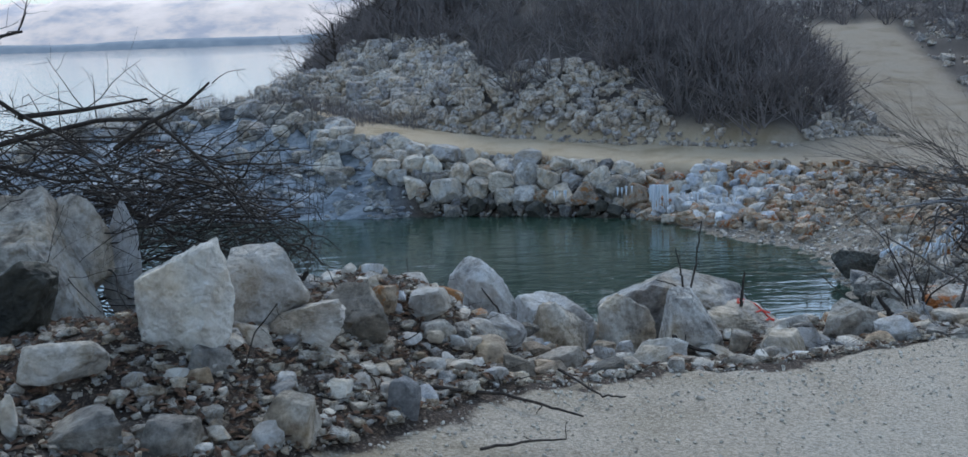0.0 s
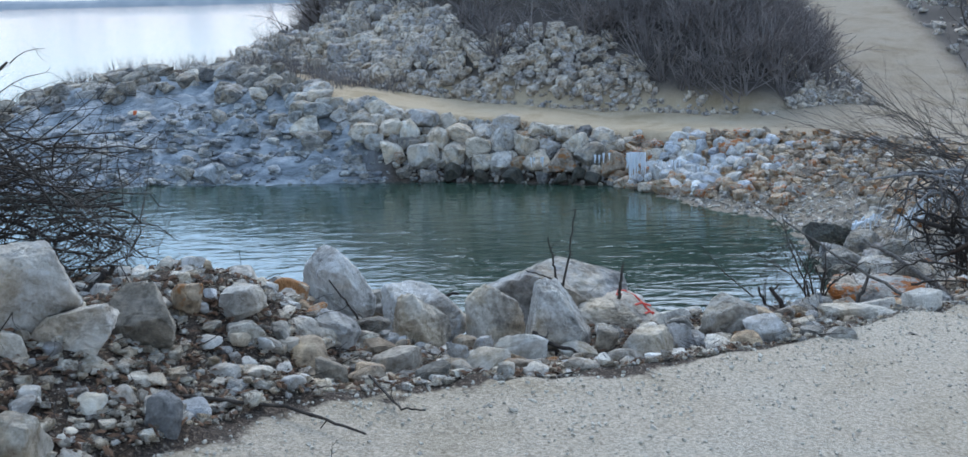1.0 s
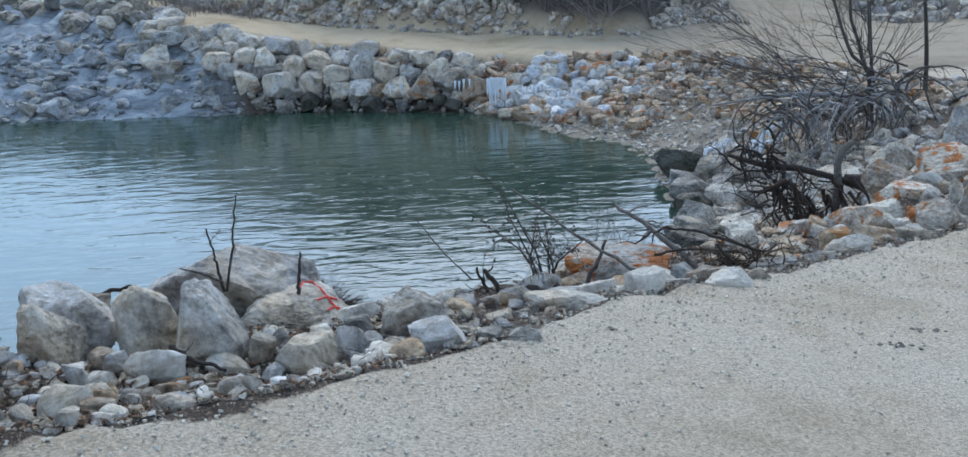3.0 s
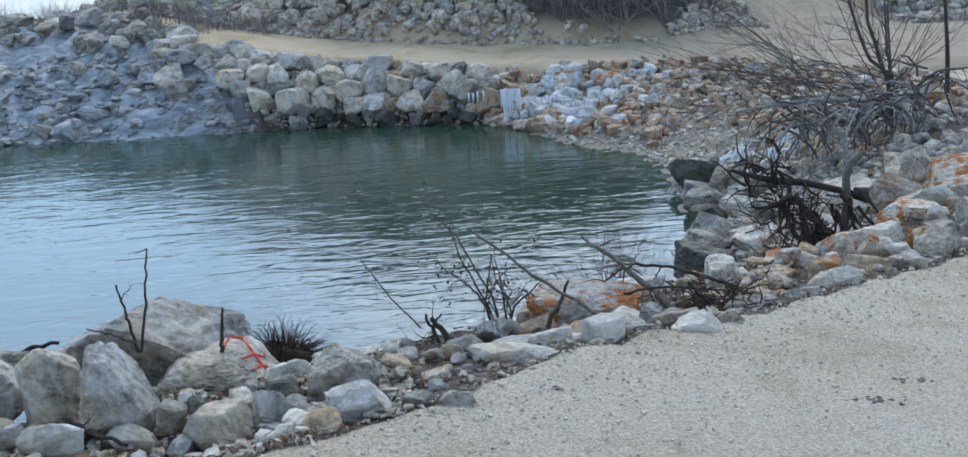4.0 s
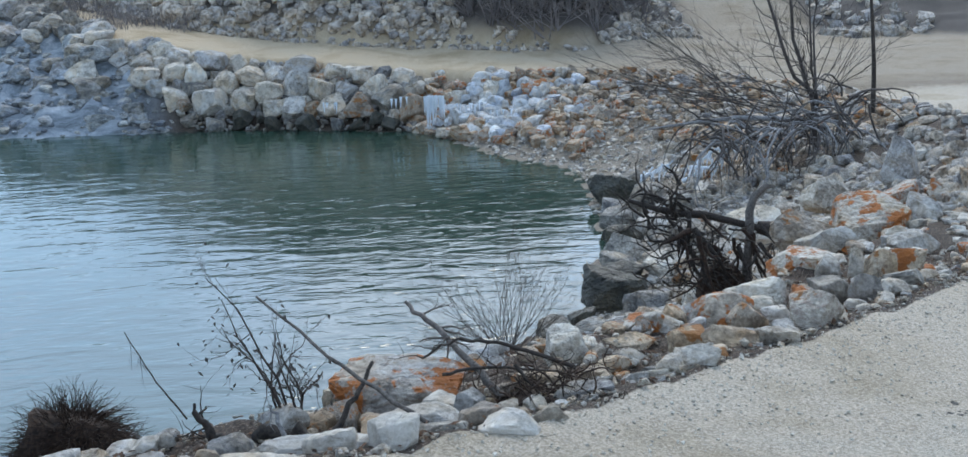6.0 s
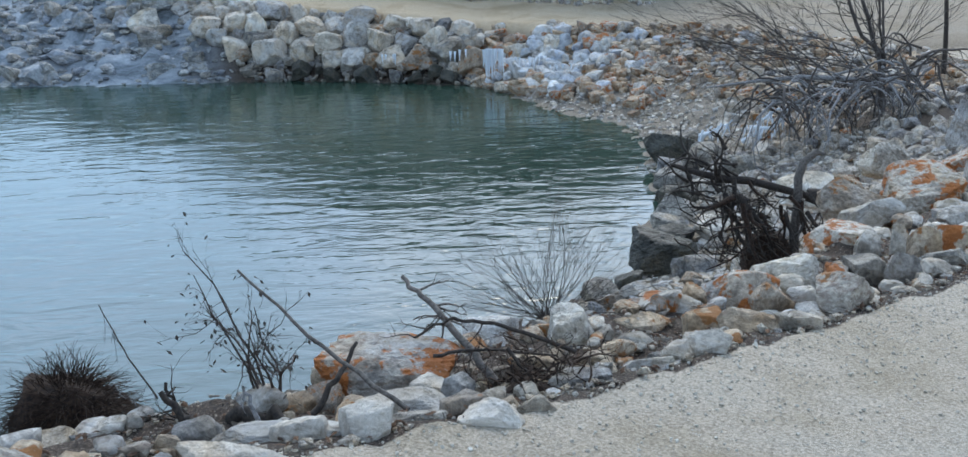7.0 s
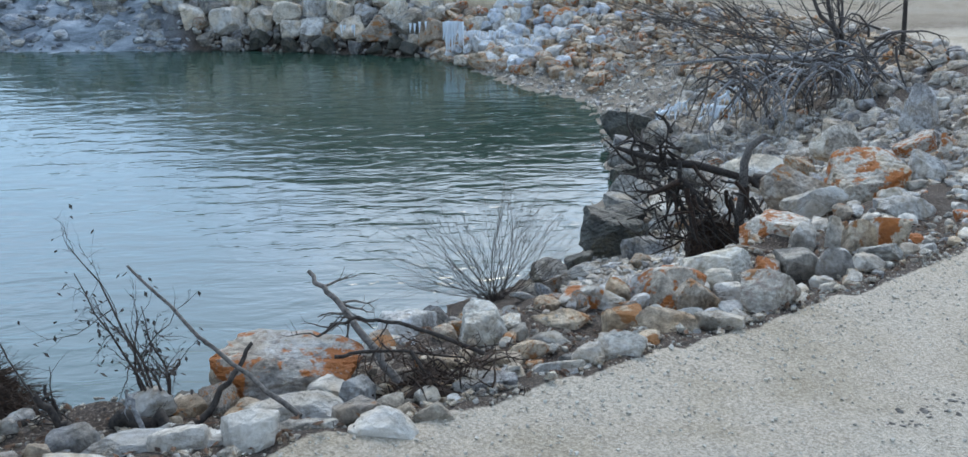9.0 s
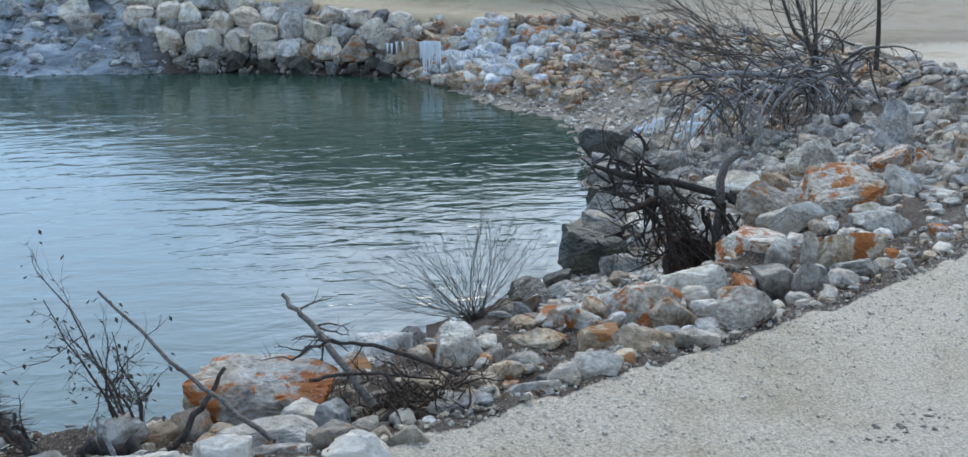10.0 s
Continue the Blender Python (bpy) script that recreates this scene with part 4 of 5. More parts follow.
def embankment():
    r = np.random.RandomState(31)
    wall = empty("stone_embankment", .5, 34, -2.5, "dry embankment of piled pale boulders between pond and track", "embankment")
    crest, foot = along(EDGE, 24, 27, 400, r), along(SHORE, 16, 20, 400, r)
    crest, foot = crest[np.argsort(-crest[:, 0])], foot[np.argsort(-foot[:, 0])]

    def wall_spots(count, small, large, taken, gap):
        """Stones fitted between those that lie there already."""
        k, u, s = r.randint(400, size=3000), r.uniform(0, .93, 3000)[:, None], r.uniform(small, large, 3000)
        p = foot[k] + (crest[k] - foot[k]) * u
        q = np.stack([p[:, 0], p[:, 1] - .1, land(p[:, 0], p[:, 1])[0] + (.14 - .5 * np.clip(u[:, 0] - .6, 0, 1)) * s, s], -1)
        made = []
        for spot, high in zip(q, u[:, 0]):
            if high < .8 * np.clip((-1.2 - spot[0]) / 2.5, 0, 1):
                continue
            if len(made) == count:
                break
            if taken and (((np.array(taken) - spot)[:, :3] ** 2).sum(1) < (gap * (spot[3] + np.array(taken)[:, 3])) ** 2).any():
                continue
            taken.append(spot)
            stuff = (LIMESTONE, LIMESTONE, PALE_STONE, LIMESTONE, GREY_STONE, TAN_STONE, LIMESTONE, LIMESTONE)[r.randint(8)]
            if spot[2] < WATER_Z + .3:
                stuff = (WET_AND_SHADOW_STONE, WET_AND_SHADOW_STONE, GREY_STONE)[r.randint(3)]
            made.append((*spot[:3], spot[3] * (.7 if spot[2] < WATER_Z + .3 else 1.12), r.uniform(.6, 1.05), stuff))
        return made

    taken = []
    spots = wall_spots(45, .62, .88, taken, .40) + wall_spots(85, .42, .62, taken, .40) + wall_spots(160, .26, .42, taken, .38)
    stone_parts(wall, spots, 4)
    fill = np.array([spot[:4] for spot in wall_spots(420, .12, .25, taken, .30)])
    stone_field("wedge_stones", *fill.T, GREY_STONE, 2, 44, "small stones wedged between the boulders of the embankment", "stones", .8)
    # frosted and rusty stones of the corner beside the beach
    bank = empty("frosted_stone_bank", 6.2, 30.5, -2.5, "bank of small stones white with frost, tan at its foot", "stone bank")
    spots = []
    for k in range(290):
        u = r.uniform()
        v = r.uniform()
        top = np.array((4.6, 33.7)) + (np.array((10.2, 31)) - (4.6, 33.7)) * v
        low = np.array((4.0, 32.0)) + (np.array((7.2, 27.2)) - (4.0, 32.0)) * v
        p = low + (top - low) * u
        s = r.uniform(.2, .5) * (1.2 - .35 * v)
        frosty = math.exp(-((v - .42) / .26) ** 2) * math.exp(-((u - .5) / .36) ** 2)
        stuff = FROSTED_STONE if r.uniform() < frosty * 1.25 else (TAN_STONE, LIMESTONE, RUSTY_STONE, TAN_STONE)[r.randint(4)]
        spots.append((p[0], p[1], ground_z(*p) + .15 * s, s, r.uniform(.6, .95), stuff))
    stone_parts(bank, spots, 3)
    ridge = empty("stone_ridge", -8, 40, -1, "dark weathered rocks along the crest of the headland", "stone ridge")
    spots = []
    for p in along(EDGE, 27, 31, 150, r):
        q = p + (r.uniform(-.2, .8), -abs(r.normal()) * 1.7)
        s = r.uniform(.35, .95)
        spots.append((q[0], q[1], ground_z(*q) + .1 * s, s, r.uniform(.55, .85), (GREY_STONE, GREY_STONE, GREY_STONE, LIMESTONE)[r.randint(4)]))
    stone_parts(ridge, spots, 3)
    for x, y, z in ((-6.19, 38.3, -1.16), (-10.0, 38.0, -1.42)):
        v, f = stone_shape(77, 3, "r")
        tagged(under(new("paint_mark", mesh_of("paint_mark", v * (.13, .05, .15) + np.array((x, y, z)), f, ORANGE_PAINT)), ridge), "orange sprayed survey dot")
    # the wet rock face under the ridge, its mist put into the blue-grey colour
    x, y = r.uniform(-14, -1, 300), r.uniform(33.4, 39, 300)
    ok = within(x, y, EDGE) & ~within(x, y, SHORE)
    x, y = x[ok][:90], y[ok][:90]
    s = r.uniform(.35, 1.1, len(x))
    face = empty("rock_face", -6, 36, -2.5, "worn rock ledges tinted mist blue-grey, running down into the water", "rock face")
    stone_parts(face, [(a, b, float(land(a, b)[0]) - .10 * c, c, r.uniform(.4, .65), MIST_TINT_STONE) for a, b, c in zip(x[:45], y[:45], s[:45])], 4)
    x, y = r.uniform(-15, -.8, 5000), r.uniform(33.3, 39, 5000)
    ok = within(x, y, EDGE) & ~within(x, y, SHORE) & (away(x, y, EDGE) > 1.2)
    x, y = x[ok][:1700], y[ok][:1700]
    s = .08 + .3 * r.uniform(size=len(x)) ** 2
    stone_field("rock_chips", x, y, land(x, y)[0] + .02 * s, s, MIST_TINT_STONE, 2, 43, "frosted splinters tinted mist blue-grey on the rock face", "rock chips", .5)
    # broken rock on the slope above the track
    x, y = r.uniform(-8.5, 14, 60000), r.uniform(35, 49, 60000)
    d = away(x, y, EDGE) - TRACK(x)
    ok = ~within(x, y, EDGE) & (d > -.3 + .25 * rough(x * 2, y * 2, 5)) & (d < debris_reach(x) + .6 * rough(x, y, 2)) & (land(x, y)[3] < .1)
    close = np.flatnonzero(ok & (d < 1.2))[:800]
    ok = np.r_[np.flatnonzero(ok)[:3300], close]
    x, y, d = x[ok], y[ok], d[ok]
    s = (.10 + np.where(x < 0, .52, .38) * r.uniform(size=len(x)) ** 2.0) * (1 + .7 * (r.uniform(size=len(x)) < .07) * (x < 2)) * np.where(d < .1, .55, 1)
    z = land(x, y)[0] + .12 * s
    for big, detail in ((s > .26, 3), (s <= .26, 1)):
        stone_field("rock_debris", x[big], y[big], z[big], s[big], SCREE, detail, 45, "slope of broken pale rock above the track", "rock debris", .8)
    # stones strewn over the bank on the right
    x, y = r.uniform(6.5, 13, 6000), r.uniform(12, 31.5, 6000)
    d, e = away(x, y, EDGE), away(x, y, SHORE)
    ok = within(x, y, EDGE) & ~within(x, y, SHORE) & ((y < 23) | (d < 2.5)) & (e > .3)
    x, y = x[ok][:1500], y[ok][:1500]
    nearest = np.argsort(y)
    x, y = x[nearest], y[nearest]
    s = .07 + .32 * r.uniform(size=len(x)) ** 2
    z = land(x, y)[0] + .1 * s
    scatter = empty("stone_scatter", 9, 18, -1.5, "grey and tan broken stones strewn over the sloping bank", "stones")
    stone_parts(scatter, [(x[k], y[k], z[k], s[k] * 1.25, .7, (SCREE, TAN_STONE, LIMESTONE, SCREE, RUSTY_STONE)[k % 5]) for k in range(290)], 3)
    x, y, z, s = x[290:], y[290:], z[290:], s[290:]
    stone_field("bank_stones", x, y, z, s, SCREE, 2, 47, "grey broken stones strewn over the sloping bank", "stones", .75)
    x, y = r.uniform(5.5, 13, 7000), r.uniform(23, 33.5, 7000)
    d, e = away(x, y, EDGE), away(x, y, SHORE)
    ok = within(x, y, EDGE) & ~within(x, y, SHORE) & (d < 4.6) & (e > 1.3) & (r.uniform(size=7000) < .9 * np.exp(-(d / 3.4) ** 4))
    x, y = x[ok][:1500], y[ok][:1500]
    s = .07 + .26 * r.uniform(size=len(x)) ** 2
    stone_field("bank_stones", x, y, land(x, y)[0] + .1 * s, s, TAN_STONE, 1, 48, "tan and brown rubble on the slope above the beach", "stones", .75)
    x, y = np.r_[r.uniform(4.5, 10, 7000), r.uniform(5, 10.5, 6000)], np.r_[r.uniform(21, 30.5, 7000), r.uniform(11.5, 22, 6000)]
    ok = within(x, y, EDGE) & ~within(x, y, SHORE) & (away(x, y, EDGE) > .4)
    x, y = x[ok], y[ok]
    s = .025 + .11 * r.uniform(size=len(x)) ** 2.5 + np.where(y < 20, .06 * r.uniform(size=len(x)), 0)
    stone_field("pebbles", x, y, land(x, y)[0] + .12 * s, s, LIMESTONE, 1, 49, "grey pebbles and splinters on the wet beach", "pebbles", .6)
    # stones beside and above the pale ramp
    x, y = r.uniform(8, 28, 3000), 37 + 34 * r.uniform(size=3000) ** 1.5
    c = np.interp(y, (38, 40, 56, 62), (14.7, 14.9, 17.0, 18.4))
    off = np.where(x < c, c - x, (x - c))
    ok = (off > 2.0) & (off < 5.0) & (r.uniform(size=3000) < .9) & (land(x, y)[3] < .2)
    x, y = x[ok][:1500], y[ok][:1500]
    s = .12 + .45 * r.uniform(size=len(x)) ** 2
    stone_field("rock_debris", x, y, land(x, y)[0] + .1 * s, s, SCREE, 1, 46, "pale broken rock beside the steep gravel ramp", "rock debris", .8)


def shore_boulders():
    """Dark, algae-stained boulders that stand in the shallows of the right-hand shore."""
    for k, (x, y, s, stuff) in enumerate(((6.0, 17.55, 1.05, WET_AND_SHADOW_STONE), (6.15, 18.2, .8, WET_AND_SHADOW_STONE), (6.3, 18.9, .6, GREY_STONE), (6.6, 19.7, .75, GREY_STONE), (6.75, 20.5, .7, WET_AND_SHADOW_STONE),
                                          (6.95, 21.4, .8, GREY_STONE), (6.95, 22.4, .6, GREY_STONE), (7.2, 23.4, 1.0, WET_AND_SHADOW_STONE), (7.5, 24.1, .7, GREY_STONE), (7.6, 22.6, .8, GREY_STONE),
                                          (7.3, 20.6, .7, LIMESTONE), (7.9, 21.6, .6, GREY_STONE), (6.8, 18.2, .7, LIMESTONE), (7.4, 19.3, .7, GREY_STONE), (6.2, 16.6, .6, GREY_STONE), (7.6, 17.7, .7, LIMESTONE),
                                          (5.0, 16.5, .5, GREY_STONE), (5.4, 16.9, .45, WET_AND_SHADOW_STONE), (3.6, 15.2, .4, GREY_STONE), (3.1, 14.7, .35, GREY_STONE), (4.7, 15.6, .35, GREY_STONE))):
        boulder(x, y, ground_z(x, y) + .16 * s, (s, s * .85, s * .66), k * 47, 500 + k, stuff, "r", label="dark wet boulder at the water's edge", group="boulders of the shore")


shore_boulders()
ORANGE_PAINT = plain_material("orange_spray_paint", (.70, .12, .03), (.8, .2, .08), .7, 60, .2, .002)
SCREE = rock_material("scree_stone", (.15, .137, .125), (.41, .375, .34), (.66, .62, .57), scale=2)
embankment()


def icicles():
    """Frozen seepage: clear blue-white spikes under an overhanging boulder."""
    m, n, link, b = material("ice", .18, ior=1.31)
    fine = texture(n, link, scale=14, detail=5, stretch=(1, 1, .15))
    link(ramp(n, link, fine.outputs[0], [(.3, (.74, .83, .92)), (.7, (.92, .95, .98))]), b.inputs["Base Color"])
    b.inputs["Transmission Weight"].default_value = .1
    relief(n, link, b, fine.outputs[0], .4, .02)
    r = np.random.RandomState(3)
    for x, y, top, wide, drop, many in ((4.50, 31.45, -2.22, .42, .85, 17), (2.05, 32.45, -2.42, .4, .3, 4), (3.75, 32.0, -2.3, .4, .3, 4), (5.3, 31.0, -2.38, .7, .35, 6), (6.0, 30.3, -2.45, .6, .3, 4)):
        ice = empty("icicle_curtain", x, y, top, "blue-white icicles hanging from the wet boulders", "icicles", "icicles of the embankment")
        for k in range(many):
            a = wide * ((k + .5) / many - .5) + r.normal() * .03
            p, q = stick(r, (x + a, y - .05 * r.uniform(), top + .05 * r.uniform()), (0, 0, -1), drop * r.uniform(.3, 1), .018 + .035 * r.uniform(), .03, 4, tip=.12)
            under(new("icicle", tubes("icicle", [(p, q)], m, 6)), ice)
    return m


ICE = icicles()


# ---- scrub, trees and dead wood ----
def twig_bush(r, height, stems, radius, kids=3, depth=1, lean=.7, spread_=.5):
    out = []
    for _ in range(stems):
        a, t = r.uniform(0, 6.283), abs(r.normal()) * lean * .6
        out += branching(r, (r.normal() * .05, r.normal() * .05, -.05), (math.cos(a) * t, math.sin(a) * t, 1), height * r.uniform(.6, 1.05), radius, depth, kids, .10, spread_, 0, 3, .5)
    return out


def hillside():
    """Leafless scrub over the whole hill."""
    r = np.random.RandomState(61)
    base = []
    for k in range(4):
        ob = tubes("scrub", twig_bush(r, 1.0, 9, .014, 2, 1, 1.3, .7), HAZE_TWIG, 3)
        v = np.empty(len(ob.vertices) * 3)
        ob.vertices.foreach_get("co", v)
        f = np.empty(len(ob.loops), np.int32)
        ob.loops.foreach_get("vertex_index", f)
        base.append((v.reshape(-1, 3), f.reshape(-1, 4)))
        bpy.data.meshes.remove(ob)
    x, y = r.uniform(-15, 34, 9000), r.uniform(39, 68, 9000)
    z, road, hill, pale = land(x, y)
    d = away(x, y, EDGE)
    gap = TRACK(x) + debris_reach(x) - .4 + .8 * rough(x * .8, y * .8, 4)
    thin = .95 * np.exp(-np.maximum(0, d - gap) / 15) + .08
    clear = np.abs(x - np.interp(y, (38, 40, 56, 62), (14.7, 14.9, 17.0, 18.4))) > np.where(y < 57, 3.5, 0)
    ok = (hill > .5) & (z > -.6) & clear & (d > gap) & (r.uniform(size=9000) < thin)
    x, y, z = x[ok][:950], y[ok][:950], z[ok][:950]
    ax, ay = r.uniform(-14, 2, 1500), r.uniform(46, 72, 1500)
    az, _, ah, _ = land(ax, ay)
    more = np.flatnonzero((ah > .2) & (az > -1.2))[:400]
    bx, by = r.uniform(5, 14, 2500), r.uniform(36, 50, 2500)
    bz, _, bh, bp = land(bx, by)
    extra = np.flatnonzero((bh > .6) & (np.abs(bx - np.interp(by, (38, 40, 56), (14.7, 14.9, 17.0))) > 3.5) & (away(bx, by, EDGE) - TRACK(bx) > debris_reach(bx)))[:520]
    ax, ay, az, more = np.r_[ax[more], bx[extra]], np.r_[ay[more], by[extra]], np.r_[az[more], bz[extra]], slice(None)
    x, y, z = np.r_[x, ax[more]], np.r_[y, ay[more]], np.r_[z, az[more]]
    verts, faces, at = [], [], 0
    for k in range(len(x)):
        v, f = base[k % 4]
        h, w, a = r.uniform(.8, 2.0), r.uniform(1.3, 2.6), r.uniform(0, 6.283)
        ca, sa = math.cos(a), math.sin(a)
        v = v * (w, w, h) @ np.array([(ca, sa, 0), (-sa, ca, 0), (0, 0, 1)]) + (x[k], y[k], z[k])
        verts.append(v)
        faces.append(f + at)
        at += len(v)
    tagged(new("hill_scrub", mesh_of("hill_scrub", np.concatenate(verts), np.concatenate(faces), HAZE_TWIG)), "dense leafless winter scrub covering the hillside", "scrub", kind="stuff")


hillside()


def bare_tree(x, y, height, seed, label):
    r = np.random.RandomState(seed)
    z = ground_z(x, y)
    tree = empty("tree", x, y, z, label, "tree", "bare trees on the headland")
    trunk, rad = stick(r, (x, y, z - .15), (r.normal() * .15, r.normal() * .15, 1), height * .55, height * .022, .07, 6, 0, .5)
    under(new("trunk", tubes("trunk", [(trunk, rad)], TWIG, 7)), tree)
    limbs = []
    for k in range(9):
        i = 1 + k % 6
        a = r.uniform(0, 6.283)
        limbs += branching(r, trunk[i], (math.cos(a), math.sin(a), .7), height * r.uniform(.3, .55), rad[i] * .6, 2, 4, .16, .7, 0, 5, .55)
    under(new("crown", tubes("crown", limbs, TWIG, 3)), tree)


for k, (x, y, h) in enumerate(((-6.6, 46.5, 3.0), (-5.4, 47.5, 3.4), (-7.4, 47, 2.2), (-4.2, 48.5, 3.8), (-3.0, 47.2, 3.0), (-6.0, 49.5, 3.4), (-1.5, 49, 3.6), (.6, 50, 3.4), (9.5, 47, 3.0), (6.5, 48, 3.2), (3.4, 48.5, 3.0))):
    bare_tree(x, y, h, 70 + k, "bare dark tree with fine winter branches on the hill")


def ridge_weeds():
    r = np.random.RandomState(81)
    paths = []
    for p in np.vstack([along(EDGE, 27, 32, 170, r), along(EDGE, 26, 29, 110, r) + (0, 2.2)]):
        q = p + (r.normal() * .4, abs(r.normal()) * .8 + .1)
        z = ground_z(*q)
        for _ in range(9):
            paths.append(stick(r, (q[0] + r.normal() * .15, q[1] + r.normal() * .15, z - .03), (r.normal() * .3, r.normal() * .3, 1), r.uniform(.25, .75), .008, .14, 3))
    tagged(new("dry_weeds", tubes("dry_weeds", paths, HAZE_TWIG, 3)), "dry brown weeds and brambles on the headland", "weeds", kind="stuff")


ridge_weeds()


def brush_pile():
    """Cut branches thrown in a heap behind the boulders."""
    r = np.random.RandomState(91)
    pile = empty("brush_pile", -1.8, 4.9, ground_z(-1.8, 4.9), "tangled heap of cut dark branches behind the boulders", "brush pile")
    fine, coarse = [], []
    for k in range(1000):
        x = -2.35 + 1.62 * r.uniform() ** .75
        y = r.uniform(4.65, 5.35)
        crown = np.interp(x, (-2.4, -1.7, -1.1, -.7), (1.52, 1.52, 1.40, 1.05))
        low = .15
        z = low + (crown - low) * r.uniform() ** .7
        a = r.normal() * .5 + (0 if r.uniform() < .7 else 1.5)
        fine += branching(r, (x, y, z), (math.cos(a) * (1 if r.uniform() < .6 else -1), math.sin(a), r.normal() * .22 - .05), r.uniform(.3, .8), r.uniform(.002, .0055), 1, 3, .24, .7, .03, 6)
    fine = [(p, q) for p, q in fine if p[:, 0].max() < -.60 and p[:, 2].max() < 1.64]
    for k in range(34):
        x = r.uniform(-2.5, -1.2)
        coarse.append(stick(r, (x, r.uniform(4.7, 5.2), r.uniform(.8, 1.45)), (1, r.normal() * .4, r.normal() * .2), r.uniform(.7, 1.3), r.uniform(.004, .009), .24, 9, .03))
    coarse = [(p, q) for p, q in coarse if p[:, 0].max() < -.72 and p[:, 2].max() < 1.6]
    tagged(under(new("twig_mass", tubes("twig_mass", fine, BARK, 3)), pile), kind="stuff")
    for path in coarse:
        under(new("branch", tubes("branch", [path], BARK, 5)), pile)
    limbs = (((-2.2, 5.1, 1.36), (-1.95, 5.1, 1.44), (-1.6, 5.15, 1.52), (-1.38, 5.2, 1.50), (-1.2, 5.2, 1.36), (-1.05, 5.2, 1.18), (-.98, 5.2, 1.02)),
             ((-1.55, 5.2, 1.36), (-1.4, 5.2, 1.46), (-1.24, 5.2, 1.56), (-1.12, 5.2, 1.64)),
             ((-2.05, 4.9, 1.78), (-1.97, 4.9, 1.66), (-1.86, 4.95, 1.54), (-1.7, 5, 1.46), (-1.6, 5.0, 1.38)),
             ((-2.1, 4.9, 1.80), (-1.95, 4.9, 1.86), (-1.8, 4.9, 1.88)),
             ((-1.85, 5.0, 1.52), (-1.6, 5.0, 1.56), (-1.35, 5.05, 1.57)))
    for line in limbs:
        line = np.array(line) * .9 + (0, 0, .18)
        under(new("limb", tubes("limb", [(line + r.normal(size=(len(line), 3)) * .008, np.linspace(.02, .008, len(line)) * .55)], BARK, 6)), pile)
        for _ in range(7):
            p = line[r.randint(len(line))]
            under(new("shoot", tubes("shoot", branching(r, p, (r.normal(), r.normal() * .4, .7), r.uniform(.12, .3), .003, 1, 3, .2, .7, 0, 4), BARK, 3)), pile)


brush_pile()


def shrub(name, x, y, z, stems, height, radius, seed, label, material, lean=.8, kids=4, depth=1, bend=.1, droop=0.0):
    r = np.random.RandomState(seed)
    bush = empty(name, x, y, z, label, "shrub")
    thick, thin = [], []
    for k in range(stems):
        a, t = 6.283 * k / stems + r.normal() * .3, abs(r.normal(.6, .35)) * lean
        b = branching(r, (x + r.normal() * height * .04, y + r.normal() * height * .04, z - .05), (math.cos(a) * t, math.sin(a) * t, 1), height * r.uniform(.55, 1.05), radius * r.uniform(.6, 1.2), depth, kids, bend, .45, droop, 6)
        thick.append(b[0])
        thin += b[1:]
    for path in thick:
        under(new("stem", tubes("stem", [path], material, 5)), bush)
    tagged(under(new("twig_mass", tubes("twig_mass", thin, material, 3)), bush), kind="stuff")
    return bush


shrub("shrub", 4.3, 15.9, ground_z(4.3, 15.9) + .05, 84, 1.7, .0045, 101, "round leafless shrub at the water's edge", TWIG, 2.6, 7, 1, .11)
def arching_shrub():
    """A large shrub of leaning trunks whose long thin rods reach out over the beach."""
    r = np.random.RandomState(102)
    x, y = 10.7, 23.0
    z = ground_z(x, y)
    bush = empty("shrub", x, y, z, "large leafless shrub of dark leaning stems and long arching rods", "shrub")
    thin = []
    for dx, dy, high, wide, thick in ((-1.35, -.2, 2.6, .9, .06), (-.75, .1, 2.9, .7, .065), (.1, .3, 2.2, .2, .04), (-.4, -.4, 2.0, .5, .04)):
        line = np.array([(x, y, z - .1), (x + .03, y, z + .9), (x + dx * .35, y + dy * .5, z + 1.3), (x + dx * .7, y + dy, z + 1.3 + high * .5), (x + dx, y + dy, z + 1.1 + high)])
        t = np.linspace(0, 1, 14)
        line = np.stack([np.interp(t, np.linspace(0, 1, 5), line[:, k]) for k in range(3)], -1) + r.normal(size=(14, 3)) * .03
        under(new("stem", tubes("stem", [(line, thick * np.linspace(1, .35, 14) * .8)], SHRUB_BARK, 6)), bush)
        for k in range(9):
            p = line[r.randint(5, 14)]
            thin += branching(r, p, (r.normal() * .7 - .3, r.normal() * .5, .6), r.uniform(.6, 1.4), .012, 1, 5, .14, .5, 0, 5)
    for k in range(44):
        left = k % 6 != 5
        th = radians(r.uniform(2, 62)) if left else radians(r.uniform(25, 75))
        way = (-math.cos(th) if left else math.cos(th), r.normal() * .3, math.sin(th))
        start = (x - (r.uniform(0, 1.6) if left else 0), y + r.normal() * .25, z + r.uniform(.45, 1.05))
        thin += branching(r, start, way, r.uniform(2.0, 3.6) if left and th < .7 else r.uniform(1.2, 2.4), r.uniform(.009, .016), 2, 5, .10, .32, -.015, 7, .42)
    tagged(under(new("twig_mass", tubes("twig_mass", thin, SHRUB_BARK, 3)), bush), kind="stuff")


